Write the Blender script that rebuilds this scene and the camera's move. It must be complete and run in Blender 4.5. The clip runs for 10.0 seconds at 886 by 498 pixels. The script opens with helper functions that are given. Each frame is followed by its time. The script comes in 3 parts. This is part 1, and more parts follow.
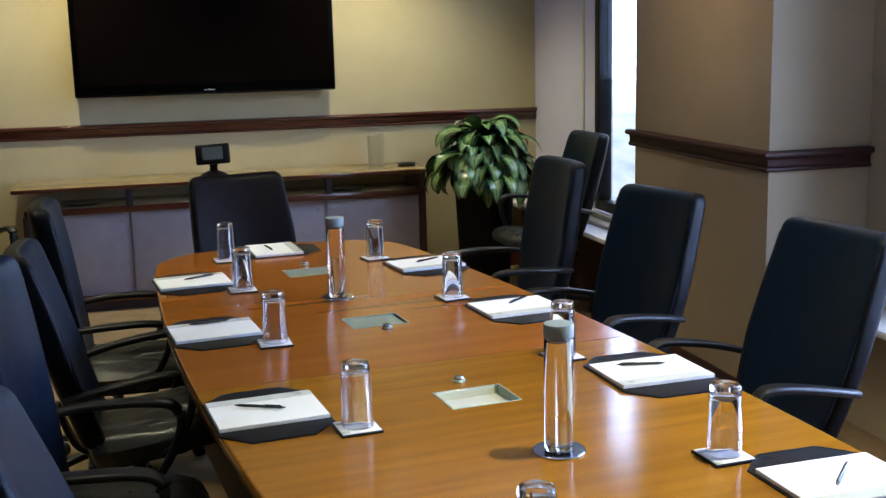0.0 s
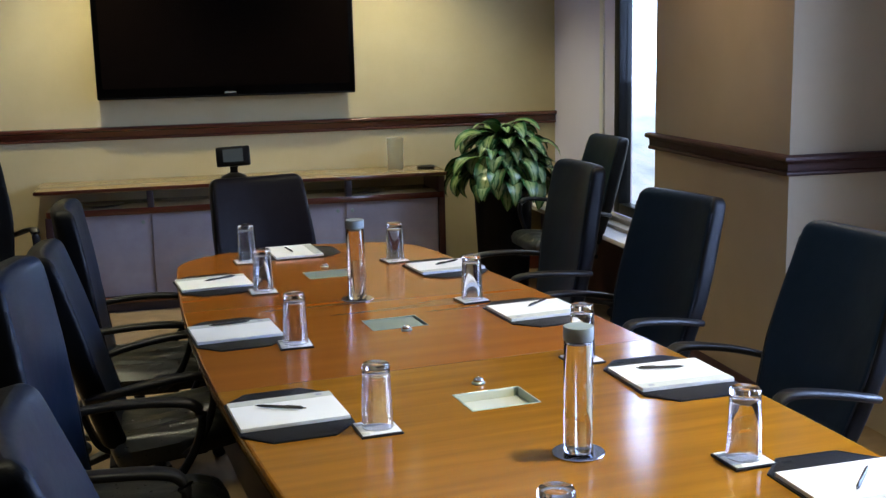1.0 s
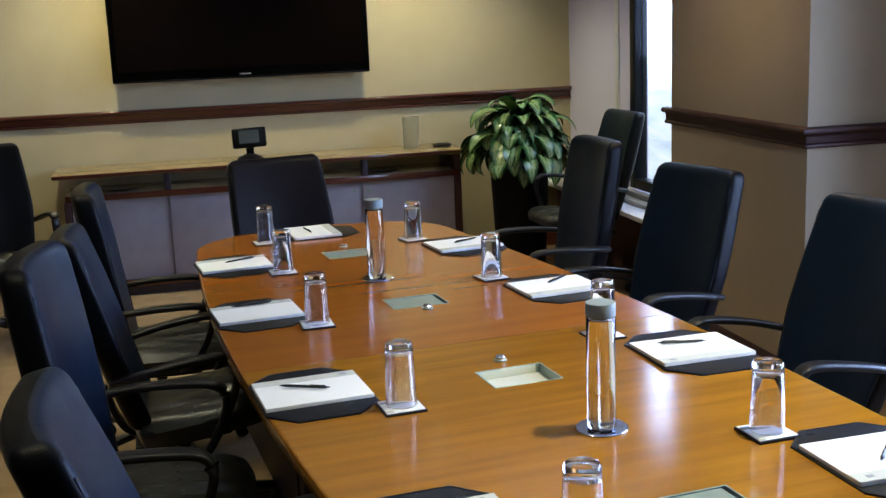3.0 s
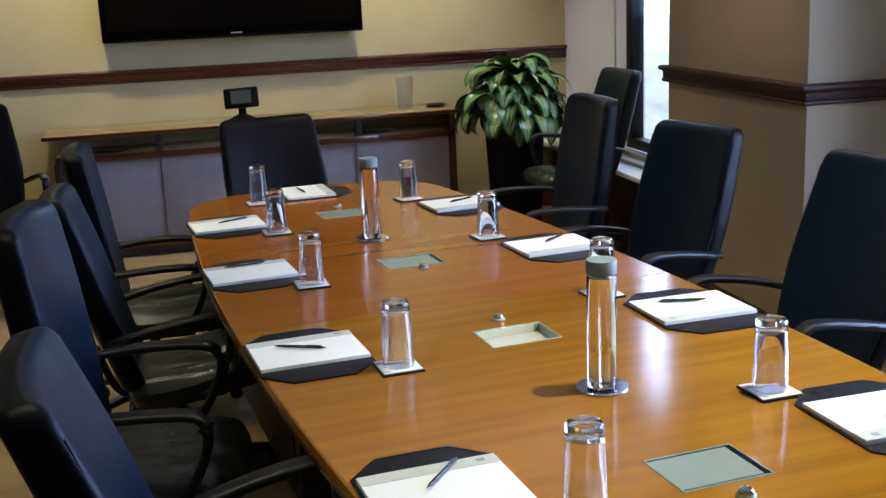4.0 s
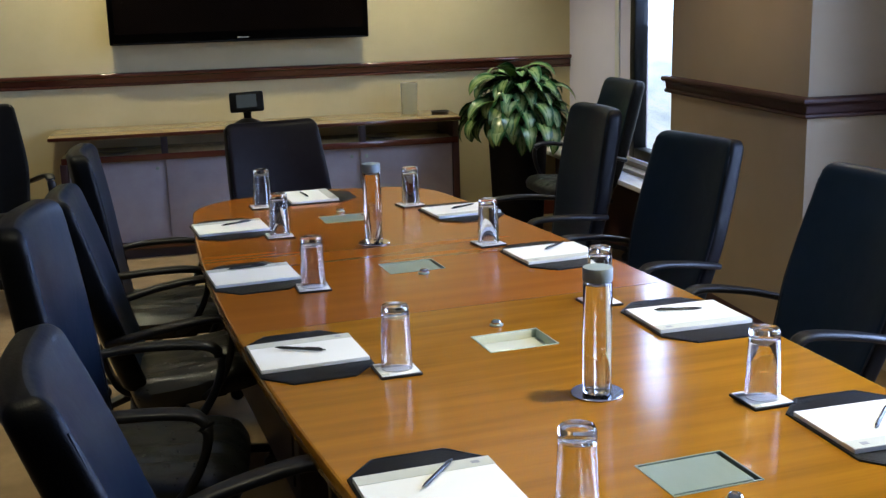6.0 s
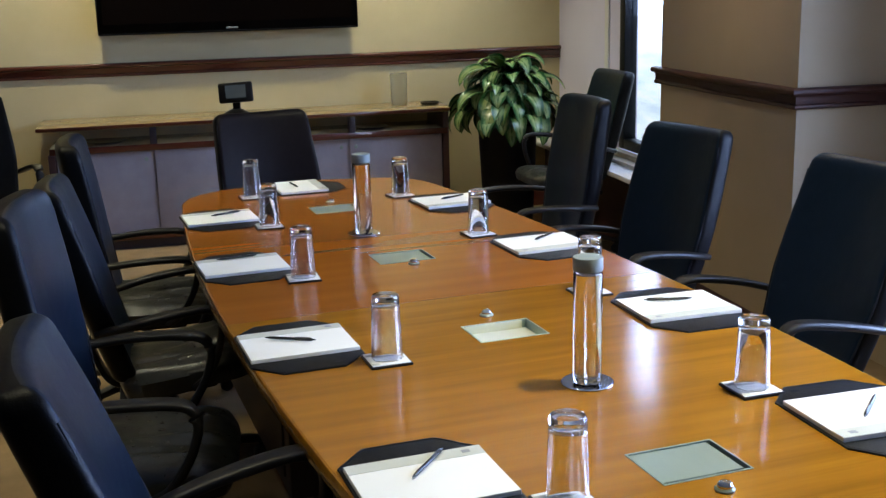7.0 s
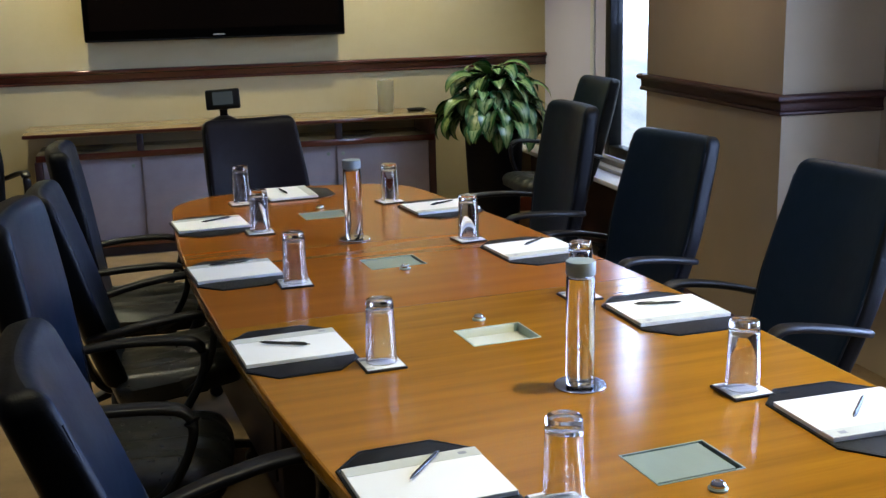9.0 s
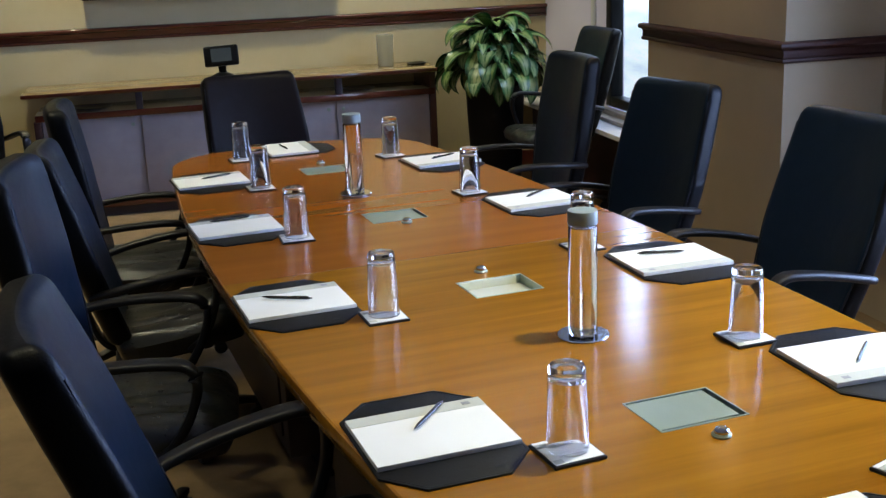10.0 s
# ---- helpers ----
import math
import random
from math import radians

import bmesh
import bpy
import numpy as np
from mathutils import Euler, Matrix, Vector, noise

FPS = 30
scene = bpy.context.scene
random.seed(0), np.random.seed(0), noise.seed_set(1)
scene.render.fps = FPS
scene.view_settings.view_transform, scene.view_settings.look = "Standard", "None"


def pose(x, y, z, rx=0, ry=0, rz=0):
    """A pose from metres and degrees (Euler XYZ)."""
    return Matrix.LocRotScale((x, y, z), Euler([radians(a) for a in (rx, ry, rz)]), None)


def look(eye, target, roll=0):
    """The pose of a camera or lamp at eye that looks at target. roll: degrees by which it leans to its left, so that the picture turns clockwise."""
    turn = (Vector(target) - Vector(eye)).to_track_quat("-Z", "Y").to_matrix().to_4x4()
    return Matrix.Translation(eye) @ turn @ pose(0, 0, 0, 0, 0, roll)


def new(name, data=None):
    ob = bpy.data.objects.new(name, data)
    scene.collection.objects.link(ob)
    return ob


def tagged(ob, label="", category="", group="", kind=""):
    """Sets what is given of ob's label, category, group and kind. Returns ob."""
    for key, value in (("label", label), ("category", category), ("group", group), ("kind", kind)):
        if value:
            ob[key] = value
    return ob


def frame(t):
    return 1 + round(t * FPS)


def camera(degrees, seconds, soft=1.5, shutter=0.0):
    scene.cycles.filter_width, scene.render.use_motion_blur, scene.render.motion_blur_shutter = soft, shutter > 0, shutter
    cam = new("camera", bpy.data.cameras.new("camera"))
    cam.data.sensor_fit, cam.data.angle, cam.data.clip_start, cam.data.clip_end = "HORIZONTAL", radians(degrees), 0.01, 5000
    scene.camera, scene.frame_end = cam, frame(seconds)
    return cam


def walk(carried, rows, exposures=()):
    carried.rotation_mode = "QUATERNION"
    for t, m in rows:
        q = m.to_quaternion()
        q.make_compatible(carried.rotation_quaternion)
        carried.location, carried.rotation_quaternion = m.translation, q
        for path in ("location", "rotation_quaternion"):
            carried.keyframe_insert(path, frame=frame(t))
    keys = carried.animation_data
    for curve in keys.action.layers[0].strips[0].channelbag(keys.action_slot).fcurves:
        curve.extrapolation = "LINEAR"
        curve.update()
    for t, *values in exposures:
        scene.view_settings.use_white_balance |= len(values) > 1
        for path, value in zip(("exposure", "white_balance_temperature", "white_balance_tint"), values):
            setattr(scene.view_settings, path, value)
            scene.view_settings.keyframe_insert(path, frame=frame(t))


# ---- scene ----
cam = camera(43.4, 10.0, soft=1.4)
PATH = [
    (0, (0.401, 0.625, 1.57), (0.897, 2.527, 1.202), -1.4),
    (0.5, (0.389, 0.614, 1.574), (0.845, 2.528, 1.219), -1.1),
    (1, (0.393, 0.615, 1.571), (0.858, 2.526, 1.209), -1.3),
    (1.5, (0.388, 0.62, 1.57), (0.838, 2.535, 1.209), -1.5),
    (2, (0.385, 0.621, 1.571), (0.799, 2.543, 1.203), -1.8),
    (3.3, (0.378, 0.608, 1.575), (0.818, 2.513, 1.157), -2.4),
    (3.5, (0.383, 0.635, 1.558), (0.825, 2.537, 1.125), -2.3),
    (4, (0.38, 0.654, 1.554), (0.821, 2.548, 1.088), -2.5),
    (4.5, (0.376, 0.648, 1.558), (0.815, 2.546, 1.102), -2.1),
    (5, (0.372, 0.625, 1.56), (0.808, 2.528, 1.126), -1.7),
    (5.5, (0.376, 0.621, 1.562), (0.799, 2.523, 1.112), -1.7),
    (6, (0.379, 0.618, 1.559), (0.816, 2.516, 1.105), -1.6),
    (6.2, (0.381, 0.621, 1.556), (0.839, 2.514, 1.098), -1.7),
    (7.5, (0.373, 0.616, 1.555), (0.825, 2.507, 1.083), -1.4),
    (8, (0.369, 0.611, 1.556), (0.822, 2.503, 1.093), -1.5),
    (8.5, (0.361, 0.604, 1.554), (0.839, 2.49, 1.09), -1.4),
    (9, (0.349, 0.6, 1.557), (0.833, 2.485, 1.099), -1.4),
    (9.5, (0.354, 0.6, 1.548), (0.843, 2.476, 1.055), -1.7),
    (10, (0.355, 0.607, 1.545), (0.826, 2.475, 1.011), -2.3),
]
walk(cam, [(t, look(eye, target, roll)) for t, eye, target, roll in PATH], [(0.0, -0.12), (9.0, -0.12), (10.0, -0.20)])

# ---- light ----
world = bpy.data.worlds.new("world")
world.use_nodes = True
scene.world = world
wn = world.node_tree
sky = wn.nodes.new("ShaderNodeTexSky")
sky.sky_type, sky.sun_disc, sky.sun_elevation, sky.sun_rotation = "NISHITA", False, radians(40), radians(200)
wn.nodes["Background"].inputs["Strength"].default_value = 0.06
wn.links.new(sky.outputs["Color"], wn.nodes["Background"].inputs["Color"])


def area_lamp(name, place, target, size_x, size_y, power, colour, spread=180):
    data = bpy.data.lights.new(name, "AREA")
    data.shape, data.size, data.size_y, data.energy, data.color = "RECTANGLE", size_x, size_y, power, colour
    data.spread = radians(spread)
    ob = new(name, data)
    ob.matrix_world = look(place, target)
    return ob


def spot_lamp(name, place, target, power, colour, angle=70, blend=0.6, radius=0.04):
    data = bpy.data.lights.new(name, "SPOT")
    data.energy, data.color, data.spot_size, data.spot_blend, data.shadow_soft_size = power, colour, radians(angle), blend, radius
    ob = new(name, data)
    ob.matrix_world = look(place, target)
    return ob


WARM, DAY = (0.97, 0.91, 0.60), (0.36, 0.52, 1.0)
CEIL = 2.65
# daylight standing in the near window's opening
area_lamp("window_light", (3.52, 2.85, 1.5), (0.0, 2.85, 1.0), 2.1, 1.9, 128, DAY, 148)
# sky seen by the upper part of the far window
area_lamp("sky_light_far", (3.07, 6.37, 1.90), (0.0, 6.37, 1.90), 0.84, 1.15, 21, (0.42, 0.60, 1.0))
# recessed ceiling lamps: x, y, power, cone, softness of the cone's edge, colour; those at (1.1, 4.65), (-0.95, 4.7) and
# (2.0, 0.85) are fill added for table and carpet
AMBER = (1.0, 0.72, 0.42)
DOWNLIGHTS = [(-0.08, 7.34, 104, 112, 0.8, WARM), (1.81, 7.34, 104, 112, 0.8, WARM), (-1.97, 7.34, 40, 100, 0.8, WARM), (2.05, 5.0, 24, 92, 1.0, WARM),
              (2.57, 5.0, 34, 120, 0.7, AMBER), (1.82, 2.55, 176, 96, 0.8, WARM), (-0.08, 2.55, 42, 80, 0.8, WARM), (1.1, 4.65, 68, 92, 0.8, WARM),
              (-0.08, 4.95, 34, 80, 0.8, WARM), (-0.95, 4.7, 120, 84, 0.8, WARM), (2.0, 0.85, 115, 78, 0.8, WARM)]
for lx, ly, power, cone, edge, tone in DOWNLIGHTS:
    spot_lamp("downlight_beam", (lx, ly, CEIL - 0.03), (lx, ly, 0), power, tone, cone, edge)

# ---- materials ----


def material(name, colour, roughness=0.5, metallic=0.0, **sockets):
    m = bpy.data.materials.new(name)
    m.use_nodes = True
    b = m.node_tree.nodes["Principled BSDF"]
    b.inputs["Base Color"].default_value = (*colour, 1)
    b.inputs["Roughness"].default_value = roughness
    b.inputs["Metallic"].default_value = metallic
    for key, value in sockets.items():
        b.inputs[key.replace("_", " ")].default_value = value
    return m


def node(m, kind, **values):
    n = m.node_tree.nodes.new(kind)
    for key, value in values.items():
        n.inputs[key.replace("_", " ")].default_value = value
    return n


def mapping(m, scale, space="Object", turn=0.0):
    coords = node(m, "ShaderNodeTexCoord")
    place = node(m, "ShaderNodeMapping")
    place.inputs["Scale"].default_value = scale
    place.inputs["Rotation"].default_value = (0, 0, radians(turn))
    m.node_tree.links.new(coords.outputs[space], place.inputs["Vector"])
    return place.outputs["Vector"]


def ramp(m, value, stops):
    r = node(m, "ShaderNodeValToRGB")
    while len(r.color_ramp.elements) < len(stops):
        r.color_ramp.elements.new(0.5)
    for e, (position, colour) in zip(r.color_ramp.elements, stops):
        e.position, e.color = position, (*colour, 1)
    m.node_tree.links.new(value, r.inputs["Fac"])
    return r.outputs["Color"]


def varied(name, low, high, scale, roughness=0.5, bump=0.0, bump_scale=None, stretch=(1, 1, 1), detail=6.0, rough_spread=0.0, crease=0.0, **sockets):
    """A surface whose colour wanders between two tones, with fine relief."""
    m = material(name, low, roughness, **sockets)
    t, b = m.node_tree, m.node_tree.nodes["Principled BSDF"]
    v = mapping(m, stretch)
    n = node(m, "ShaderNodeTexNoise", Scale=scale, Detail=detail, Roughness=0.6)
    t.links.new(v, n.inputs["Vector"])
    t.links.new(ramp(m, n.outputs["Fac"], [(0.3, low), (0.7, high)]), b.inputs["Base Color"])
    if rough_spread:
        n3 = node(m, "ShaderNodeTexNoise", Scale=scale * 2.3, Detail=4.0)
        t.links.new(v, n3.inputs["Vector"])
        mr = node(m, "ShaderNodeMapRange")
        mr.inputs["To Min"].default_value, mr.inputs["To Max"].default_value = roughness - rough_spread, roughness + rough_spread
        t.links.new(n3.outputs["Fac"], mr.inputs["Value"])
        t.links.new(mr.outputs["Result"], b.inputs["Roughness"])
    if bump:
        n2 = node(m, "ShaderNodeTexNoise", Scale=bump_scale or scale * 8, Detail=5.0)
        t.links.new(v, n2.inputs["Vector"])
        bp = node(m, "ShaderNodeBump", Strength=bump, Distance=0.002)
        t.links.new(n2.outputs["Fac"], bp.inputs["Height"])
        t.links.new(bp.outputs["Normal"], b.inputs["Normal"])
        if crease:
            n4 = node(m, "ShaderNodeTexNoise", Scale=7.0, Detail=2.0, Distortion=0.5)
            t.links.new(mapping(m, (1.0, 1.0, 0.8)), n4.inputs["Vector"])
            soft_folds = node(m, "ShaderNodeBump", Strength=crease, Distance=0.012)
            t.links.new(n4.outputs["Fac"], soft_folds.inputs["Height"])
            t.links.new(soft_folds.outputs["Normal"], bp.inputs["Normal"])
    return m


def wood(name, dark, light, along, roughness=0.25, coat=0.0, grain=16.0, band=1.6, fine=0.35, relief=0.02, detail=1.0):
    """Wood whose grain runs along the axis given ("x", "y" or "z"): broad bands, fine streaks and pores."""
    m = material(name, dark, roughness)
    t, b = m.node_tree, m.node_tree.nodes["Principled BSDF"]
    squeeze = {"x": (0.06, 1, 1), "y": (1, 0.06, 1), "z": (1, 1, 0.06)}[along]
    v = mapping(m, squeeze)
    broad = node(m, "ShaderNodeTexNoise", Scale=band, Detail=2.0)
    streak = node(m, "ShaderNodeTexNoise", Scale=grain, Detail=detail, Roughness=0.6)
    pores = node(m, "ShaderNodeTexNoise", Scale=grain * 9, Detail=3.0)
    for n in (broad, streak, pores):
        t.links.new(v, n.inputs["Vector"])
    mix = node(m, "ShaderNodeMix")
    mix.inputs["Factor"].default_value = fine
    t.links.new(broad.outputs["Fac"], mix.inputs["A"])
    t.links.new(streak.outputs["Fac"], mix.inputs["B"])
    mid = [(d + l) / 2 for d, l in zip(dark, light)]
    t.links.new(ramp(m, mix.outputs["Result"], [(0.34, dark), (0.5, mid), (0.66, light)]), b.inputs["Base Color"])
    if relief:
        bp = node(m, "ShaderNodeBump", Strength=relief, Distance=0.0006)
        t.links.new(pores.outputs["Fac"], bp.inputs["Height"])
        t.links.new(bp.outputs["Normal"], b.inputs["Normal"])
    b.inputs["Coat Weight"].default_value = coat
    b.inputs["Coat Roughness"].default_value = 0.08
    return m


M_WALL = varied("wallpaper", (0.52, 0.435, 0.245), (0.575, 0.485, 0.28), 3.0, 0.85, 0.25, 220, detail=8)
M_PILLAR = varied("painted_plaster", (0.43, 0.345, 0.225), (0.48, 0.385, 0.255), 2.0, 0.85, 0.2, 180)
# unseen walls and ceiling, tones picked low to limit bounce and reflections
M_DARKWALL = varied("brown_paint", (0.10, 0.085, 0.070), (0.13, 0.11, 0.09), 3.0, 0.8, 0.2, 180)
M_SIDEWALL = varied("grey_paint", (0.13, 0.12, 0.12), (0.16, 0.15, 0.15), 3.0, 0.8, 0.2, 180)
M_CEIL = varied("ceiling_paint", (0.50, 0.49, 0.46), (0.56, 0.55, 0.52), 2.0, 0.9, 0.2, 90)
M_CARPET = varied("carpet", (0.21, 0.138, 0.068), (0.29, 0.192, 0.098), 9.0, 0.95, 0.8, 420)
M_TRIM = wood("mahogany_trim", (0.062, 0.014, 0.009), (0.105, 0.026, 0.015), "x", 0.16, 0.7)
# same mahogany with grain along y, its colour lowered for the pillar's shade
M_TRIM_Y_SHADED = wood("mahogany_trim_long_shaded", (0.030, 0.008, 0.007), (0.052, 0.014, 0.010), "y", 0.5, 0.0)
M_TABLE = wood("cherry_veneer", (0.222, 0.085, 0.005), (0.375, 0.157, 0.009), "x", 0.135, 0.0, 24.0, 1.8, 0.6, 0.0, 5.0)
M_TABLE_FAR = wood("cherry_veneer_red", (0.265, 0.080, 0.007), (0.325, 0.103, 0.010), "x", 0.19, 0.0, 16.0, 3.0, 0.5, 0.0)
M_TABLE_EDGE = wood("cherry_edge", (0.20, 0.058, 0.014), (0.32, 0.105, 0.026), "y", 0.25, 0.4)
M_BASE = varied("dark_laminate", (0.026, 0.020, 0.027), (0.038, 0.030, 0.038), 12.0, 0.4, 0.1, 200)
# black leather of the fronts, window light put in as blue base and sheen
M_LEATHER_DAYLIT = varied("daylit_black_leather", (0.0026, 0.0058, 0.0140), (0.0040, 0.0086, 0.0200), 30.0, 0.36, 0.3, 240, rough_spread=0.05, crease=0.2, Specular_IOR_Level=0.36, Specular_Tint=(0.44, 0.74, 1.0, 1))
# head chair's black leather, the room's warm reflection mixed into the colour
M_LEATHER_WARM_TINT = varied("warm_tinted_black_leather", (0.0036, 0.0025, 0.0040), (0.0052, 0.0036, 0.0056), 30.0, 0.38, 0.3, 240, rough_spread=0.05, crease=0.2, Specular_IOR_Level=0.10)
# the same leather, coloured darker for sides and backs in shade
M_LEATHER_SHADED = varied("shaded_black_leather", (0.0026, 0.0028, 0.0030), (0.0040, 0.0042, 0.0044), 30.0, 0.40, 0.3, 240, rough_spread=0.05, Specular_IOR_Level=0.12)
# seat leather lightened to olive grey for the lamps' highlights on top
M_SEAT = varied("lit_black_leather", (0.010, 0.011, 0.009), (0.021, 0.0225, 0.018), 24.0, 0.30, 0.3, 200, rough_spread=0.08, crease=0.3, Specular_IOR_Level=0.5)
M_PIPING = varied("leather_piping", (0.006, 0.008, 0.013), (0.010, 0.013, 0.020), 40.0, 0.5, 0.2, 300, Specular_IOR_Level=0.2)
M_PLASTIC = varied("black_plastic", (0.005, 0.005, 0.006), (0.008, 0.008, 0.009), 50.0, 0.4, 0.15, 500, Specular_IOR_Level=0.33)
M_HOLDER = varied("bonded_leather", (0.004, 0.0045, 0.006), (0.008, 0.009, 0.011), 40.0, 0.45, 0.4, 380, Specular_IOR_Level=0.25)
M_PAPER = varied("paper", (0.82, 0.82, 0.77), (0.86, 0.86, 0.81), 6.0, 0.7, 0.1, 300)
M_STRIP = varied("printed_strip", (0.50, 0.51, 0.44), (0.55, 0.56, 0.49), 8.0, 0.7)
M_PEN = material("pen_plastic", (0.012, 0.012, 0.013), 0.25)
M_STEEL = varied("brushed_steel", (0.50, 0.53, 0.58), (0.58, 0.61, 0.66), 30.0, 0.16, 0.03, 300, stretch=(1, 12, 1), Metallic=1.0)
M_ALU = varied("anodised_aluminium", (0.265, 0.33, 0.265), (0.30, 0.365, 0.30), 6.0, 0.34, 0.02, 300, stretch=(3, 1, 1), Metallic=0.3)
# tray metal coloured pale where lamp light strikes the far inner wall
M_TRAY_LIT = varied("lit_tray_wall", (0.64, 0.64, 0.47), (0.70, 0.70, 0.52), 20.0, 0.6)
# wall plaster made bright lilac, bluish daylight put into its colour
M_PLASTER_DAYLIT = varied("daylit_plaster", (0.68, 0.65, 0.84), (0.73, 0.70, 0.89), 2.0, 0.85, 0.2, 180)
M_CAP = varied("grey_cap", (0.19, 0.235, 0.225), (0.23, 0.28, 0.265), 30.0, 0.45)
M_BLACK = material("screen_bezel", (0.0009, 0.0009, 0.0009), 0.2, Specular_IOR_Level=0.07)
M_SCREEN = material("screen_glass", (0.0036, 0.0023, 0.0019), 0.08, Specular_IOR_Level=0.10)
M_PANEL = varied("matt_black_plastic", (0.002, 0.002, 0.0022), (0.0032, 0.0032, 0.0035), 50.0, 0.35, 0.1, 500, Specular_IOR_Level=0.2)
M_LCD = material("lcd_panel", (0.050, 0.063, 0.070), 0.15)
M_COASTERPRINT = varied("faded_grey_print", (0.22, 0.24, 0.23), (0.52, 0.54, 0.52), 60.0, 0.6)
M_GREYLOGO = material("printed_grey", (0.26, 0.27, 0.28), 0.4)
M_FRAME = varied("black_window_frame", (0.003, 0.0035, 0.005), (0.005, 0.006, 0.008), 20.0, 0.45, Specular_IOR_Level=0.2)
M_WHITE = varied("white_paint", (0.66, 0.66, 0.68), (0.72, 0.72, 0.74), 8.0, 0.45, 0.1, 200)
M_SILL = varied("beige_stone", (0.50, 0.45, 0.35), (0.60, 0.55, 0.44), 14.0, 0.4, 0.1, 200)
M_CREDTOP = wood("maple_top", (0.27, 0.19, 0.09), (0.35, 0.25, 0.12), "x", 0.22, 0.2)
M_CREDPANEL = varied("fabric_panel", (0.30, 0.275, 0.295), (0.345, 0.32, 0.34), 10.0, 0.6, 0.15, 320)
M_GRANITE = varied("speckled_stone", (0.30, 0.26, 0.17), (0.42, 0.37, 0.25), 90.0, 0.2)
M_POT = varied("dark_planter", (0.003, 0.003, 0.004), (0.005, 0.005, 0.006), 12.0, 0.5, Specular_IOR_Level=0.12)
M_SOIL = varied("potting_soil", (0.02, 0.014, 0.01), (0.05, 0.035, 0.025), 60.0, 0.95, 0.8, 200)


def glass(name, ior, colour=(1, 1, 1)):
    m = material(name, colour, 0.0)
    b = m.node_tree.nodes["Principled BSDF"]
    b.inputs["Transmission Weight"].default_value = 1.0
    b.inputs["IOR"].default_value = ior
    return m


M_GLASS = glass("clear_glass", 1.48)
M_WATER = glass("water", 1.33)
M_FROST = glass("frosted_acrylic", 1.2, (0.86, 0.88, 0.90))
M_FROST.node_tree.nodes["Principled BSDF"].inputs["Roughness"].default_value = 0.28
M_PANE = glass("window_pane", 1.05)

# ---- helpers for building ----


def mesh(name, bm, mat, smooth=None):
    bmesh.ops.recalc_face_normals(bm, faces=bm.faces)
    data = bpy.data.meshes.new(name)
    bm.to_mesh(data)
    bm.free()
    for m in (mat if isinstance(mat, (list, tuple)) else [mat]):
        data.materials.append(m)
    if smooth is not None:
        data.shade_smooth()
        data.set_sharp_from_angle(angle=radians(smooth))
    return data


def part(name, bm, mat, parent=None, label="", smooth=35):
    ob = new(name, mesh(name, bm, mat, smooth))
    if parent:
        ob.parent = parent
    return tagged(ob, label)


def thing(name, label, category, place=None, group="", kind=""):
    ob = new(name)
    ob.empty_display_size = 0.1
    if place is not None:
        ob.matrix_basis = place
    return tagged(ob, label, category, group, kind)


def box(bm, lo, hi, bevel=0.0, steps=2):
    """A box from corner to corner with rounded edges, added to bm."""
    lo, hi = Vector(lo), Vector(hi)
    made = bmesh.ops.create_cube(bm, size=1.0, matrix=Matrix.LocRotScale((lo + hi) / 2, None, hi - lo))
    if bevel:
        edges = list({e for v in made["verts"] for e in v.link_edges})
        bmesh.ops.bevel(bm, geom=edges, offset=bevel, segments=steps, affect="EDGES", profile=0.5)
    return bm


def boxed(lo, hi, bevel=0.0, steps=2):
    return box(bmesh.new(), lo, hi, bevel, steps)


def lathe(profile, steps=32, bm=None):
    """A body turned about z from (radius, height) pairs; radius 0 closes an end."""
    bm = bm or bmesh.new()
    rings = []
    for r, z in profile:
        if r < 1e-6:
            rings.append([bm.verts.new((0, 0, z))])
        else:
            rings.append([bm.verts.new((r * math.cos(a), r * math.sin(a), z)) for a in (2 * math.pi * i / steps for i in range(steps))])
    for a, b in zip(rings, rings[1:]):
        for i in range(steps):
            j = (i + 1) % steps
            ring = [a[i % len(a)], a[j % len(a)], b[j % len(b)], b[i % len(b)]]
            ring = list(dict.fromkeys(ring))
            if len(ring) > 2:
                bm.faces.new(ring)
    return bm


def sweep(points, width, height, bm=None, corner=0.35, up=(0, 0, 1), sides=3):
    """A bar of rounded section drawn along points; width lies across, height along up."""
    bm = bm or bmesh.new()
    pts = [Vector(p) for p in points]
    section = []
    for k in range(4):
        for i in range(sides):
            a = math.pi / 2 * (k + i / (sides - 1))
            cx, cy = [(1, 1), (-1, 1), (-1, -1), (1, -1)][k]
            section.append((cx * (1 - corner) + corner * math.cos(a), cy * (1 - corner) + corner * math.sin(a)))
    rings = []
    for i, p in enumerate(pts):
        d = (pts[min(i + 1, len(pts) - 1)] - pts[max(i - 1, 0)]).normalized()
        side = d.cross(Vector(up))
        side = side.normalized() if side.length > 1e-4 else Vector((1, 0, 0))
        top = side.cross(d)
        w = width[i] if isinstance(width, (list, tuple)) else width
        h = height[i] if isinstance(height, (list, tuple)) else height
        rings.append([bm.verts.new(p + side * (u * w / 2) + top * (v * h / 2)) for u, v in section])
    n = len(section)
    for a, b in zip(rings, rings[1:]):
        for i in range(n):
            bm.faces.new((a[i], a[(i + 1) % n], b[(i + 1) % n], b[i]))
    bm.faces.new(rings[0])
    bm.faces.new(rings[-1])
    return bm


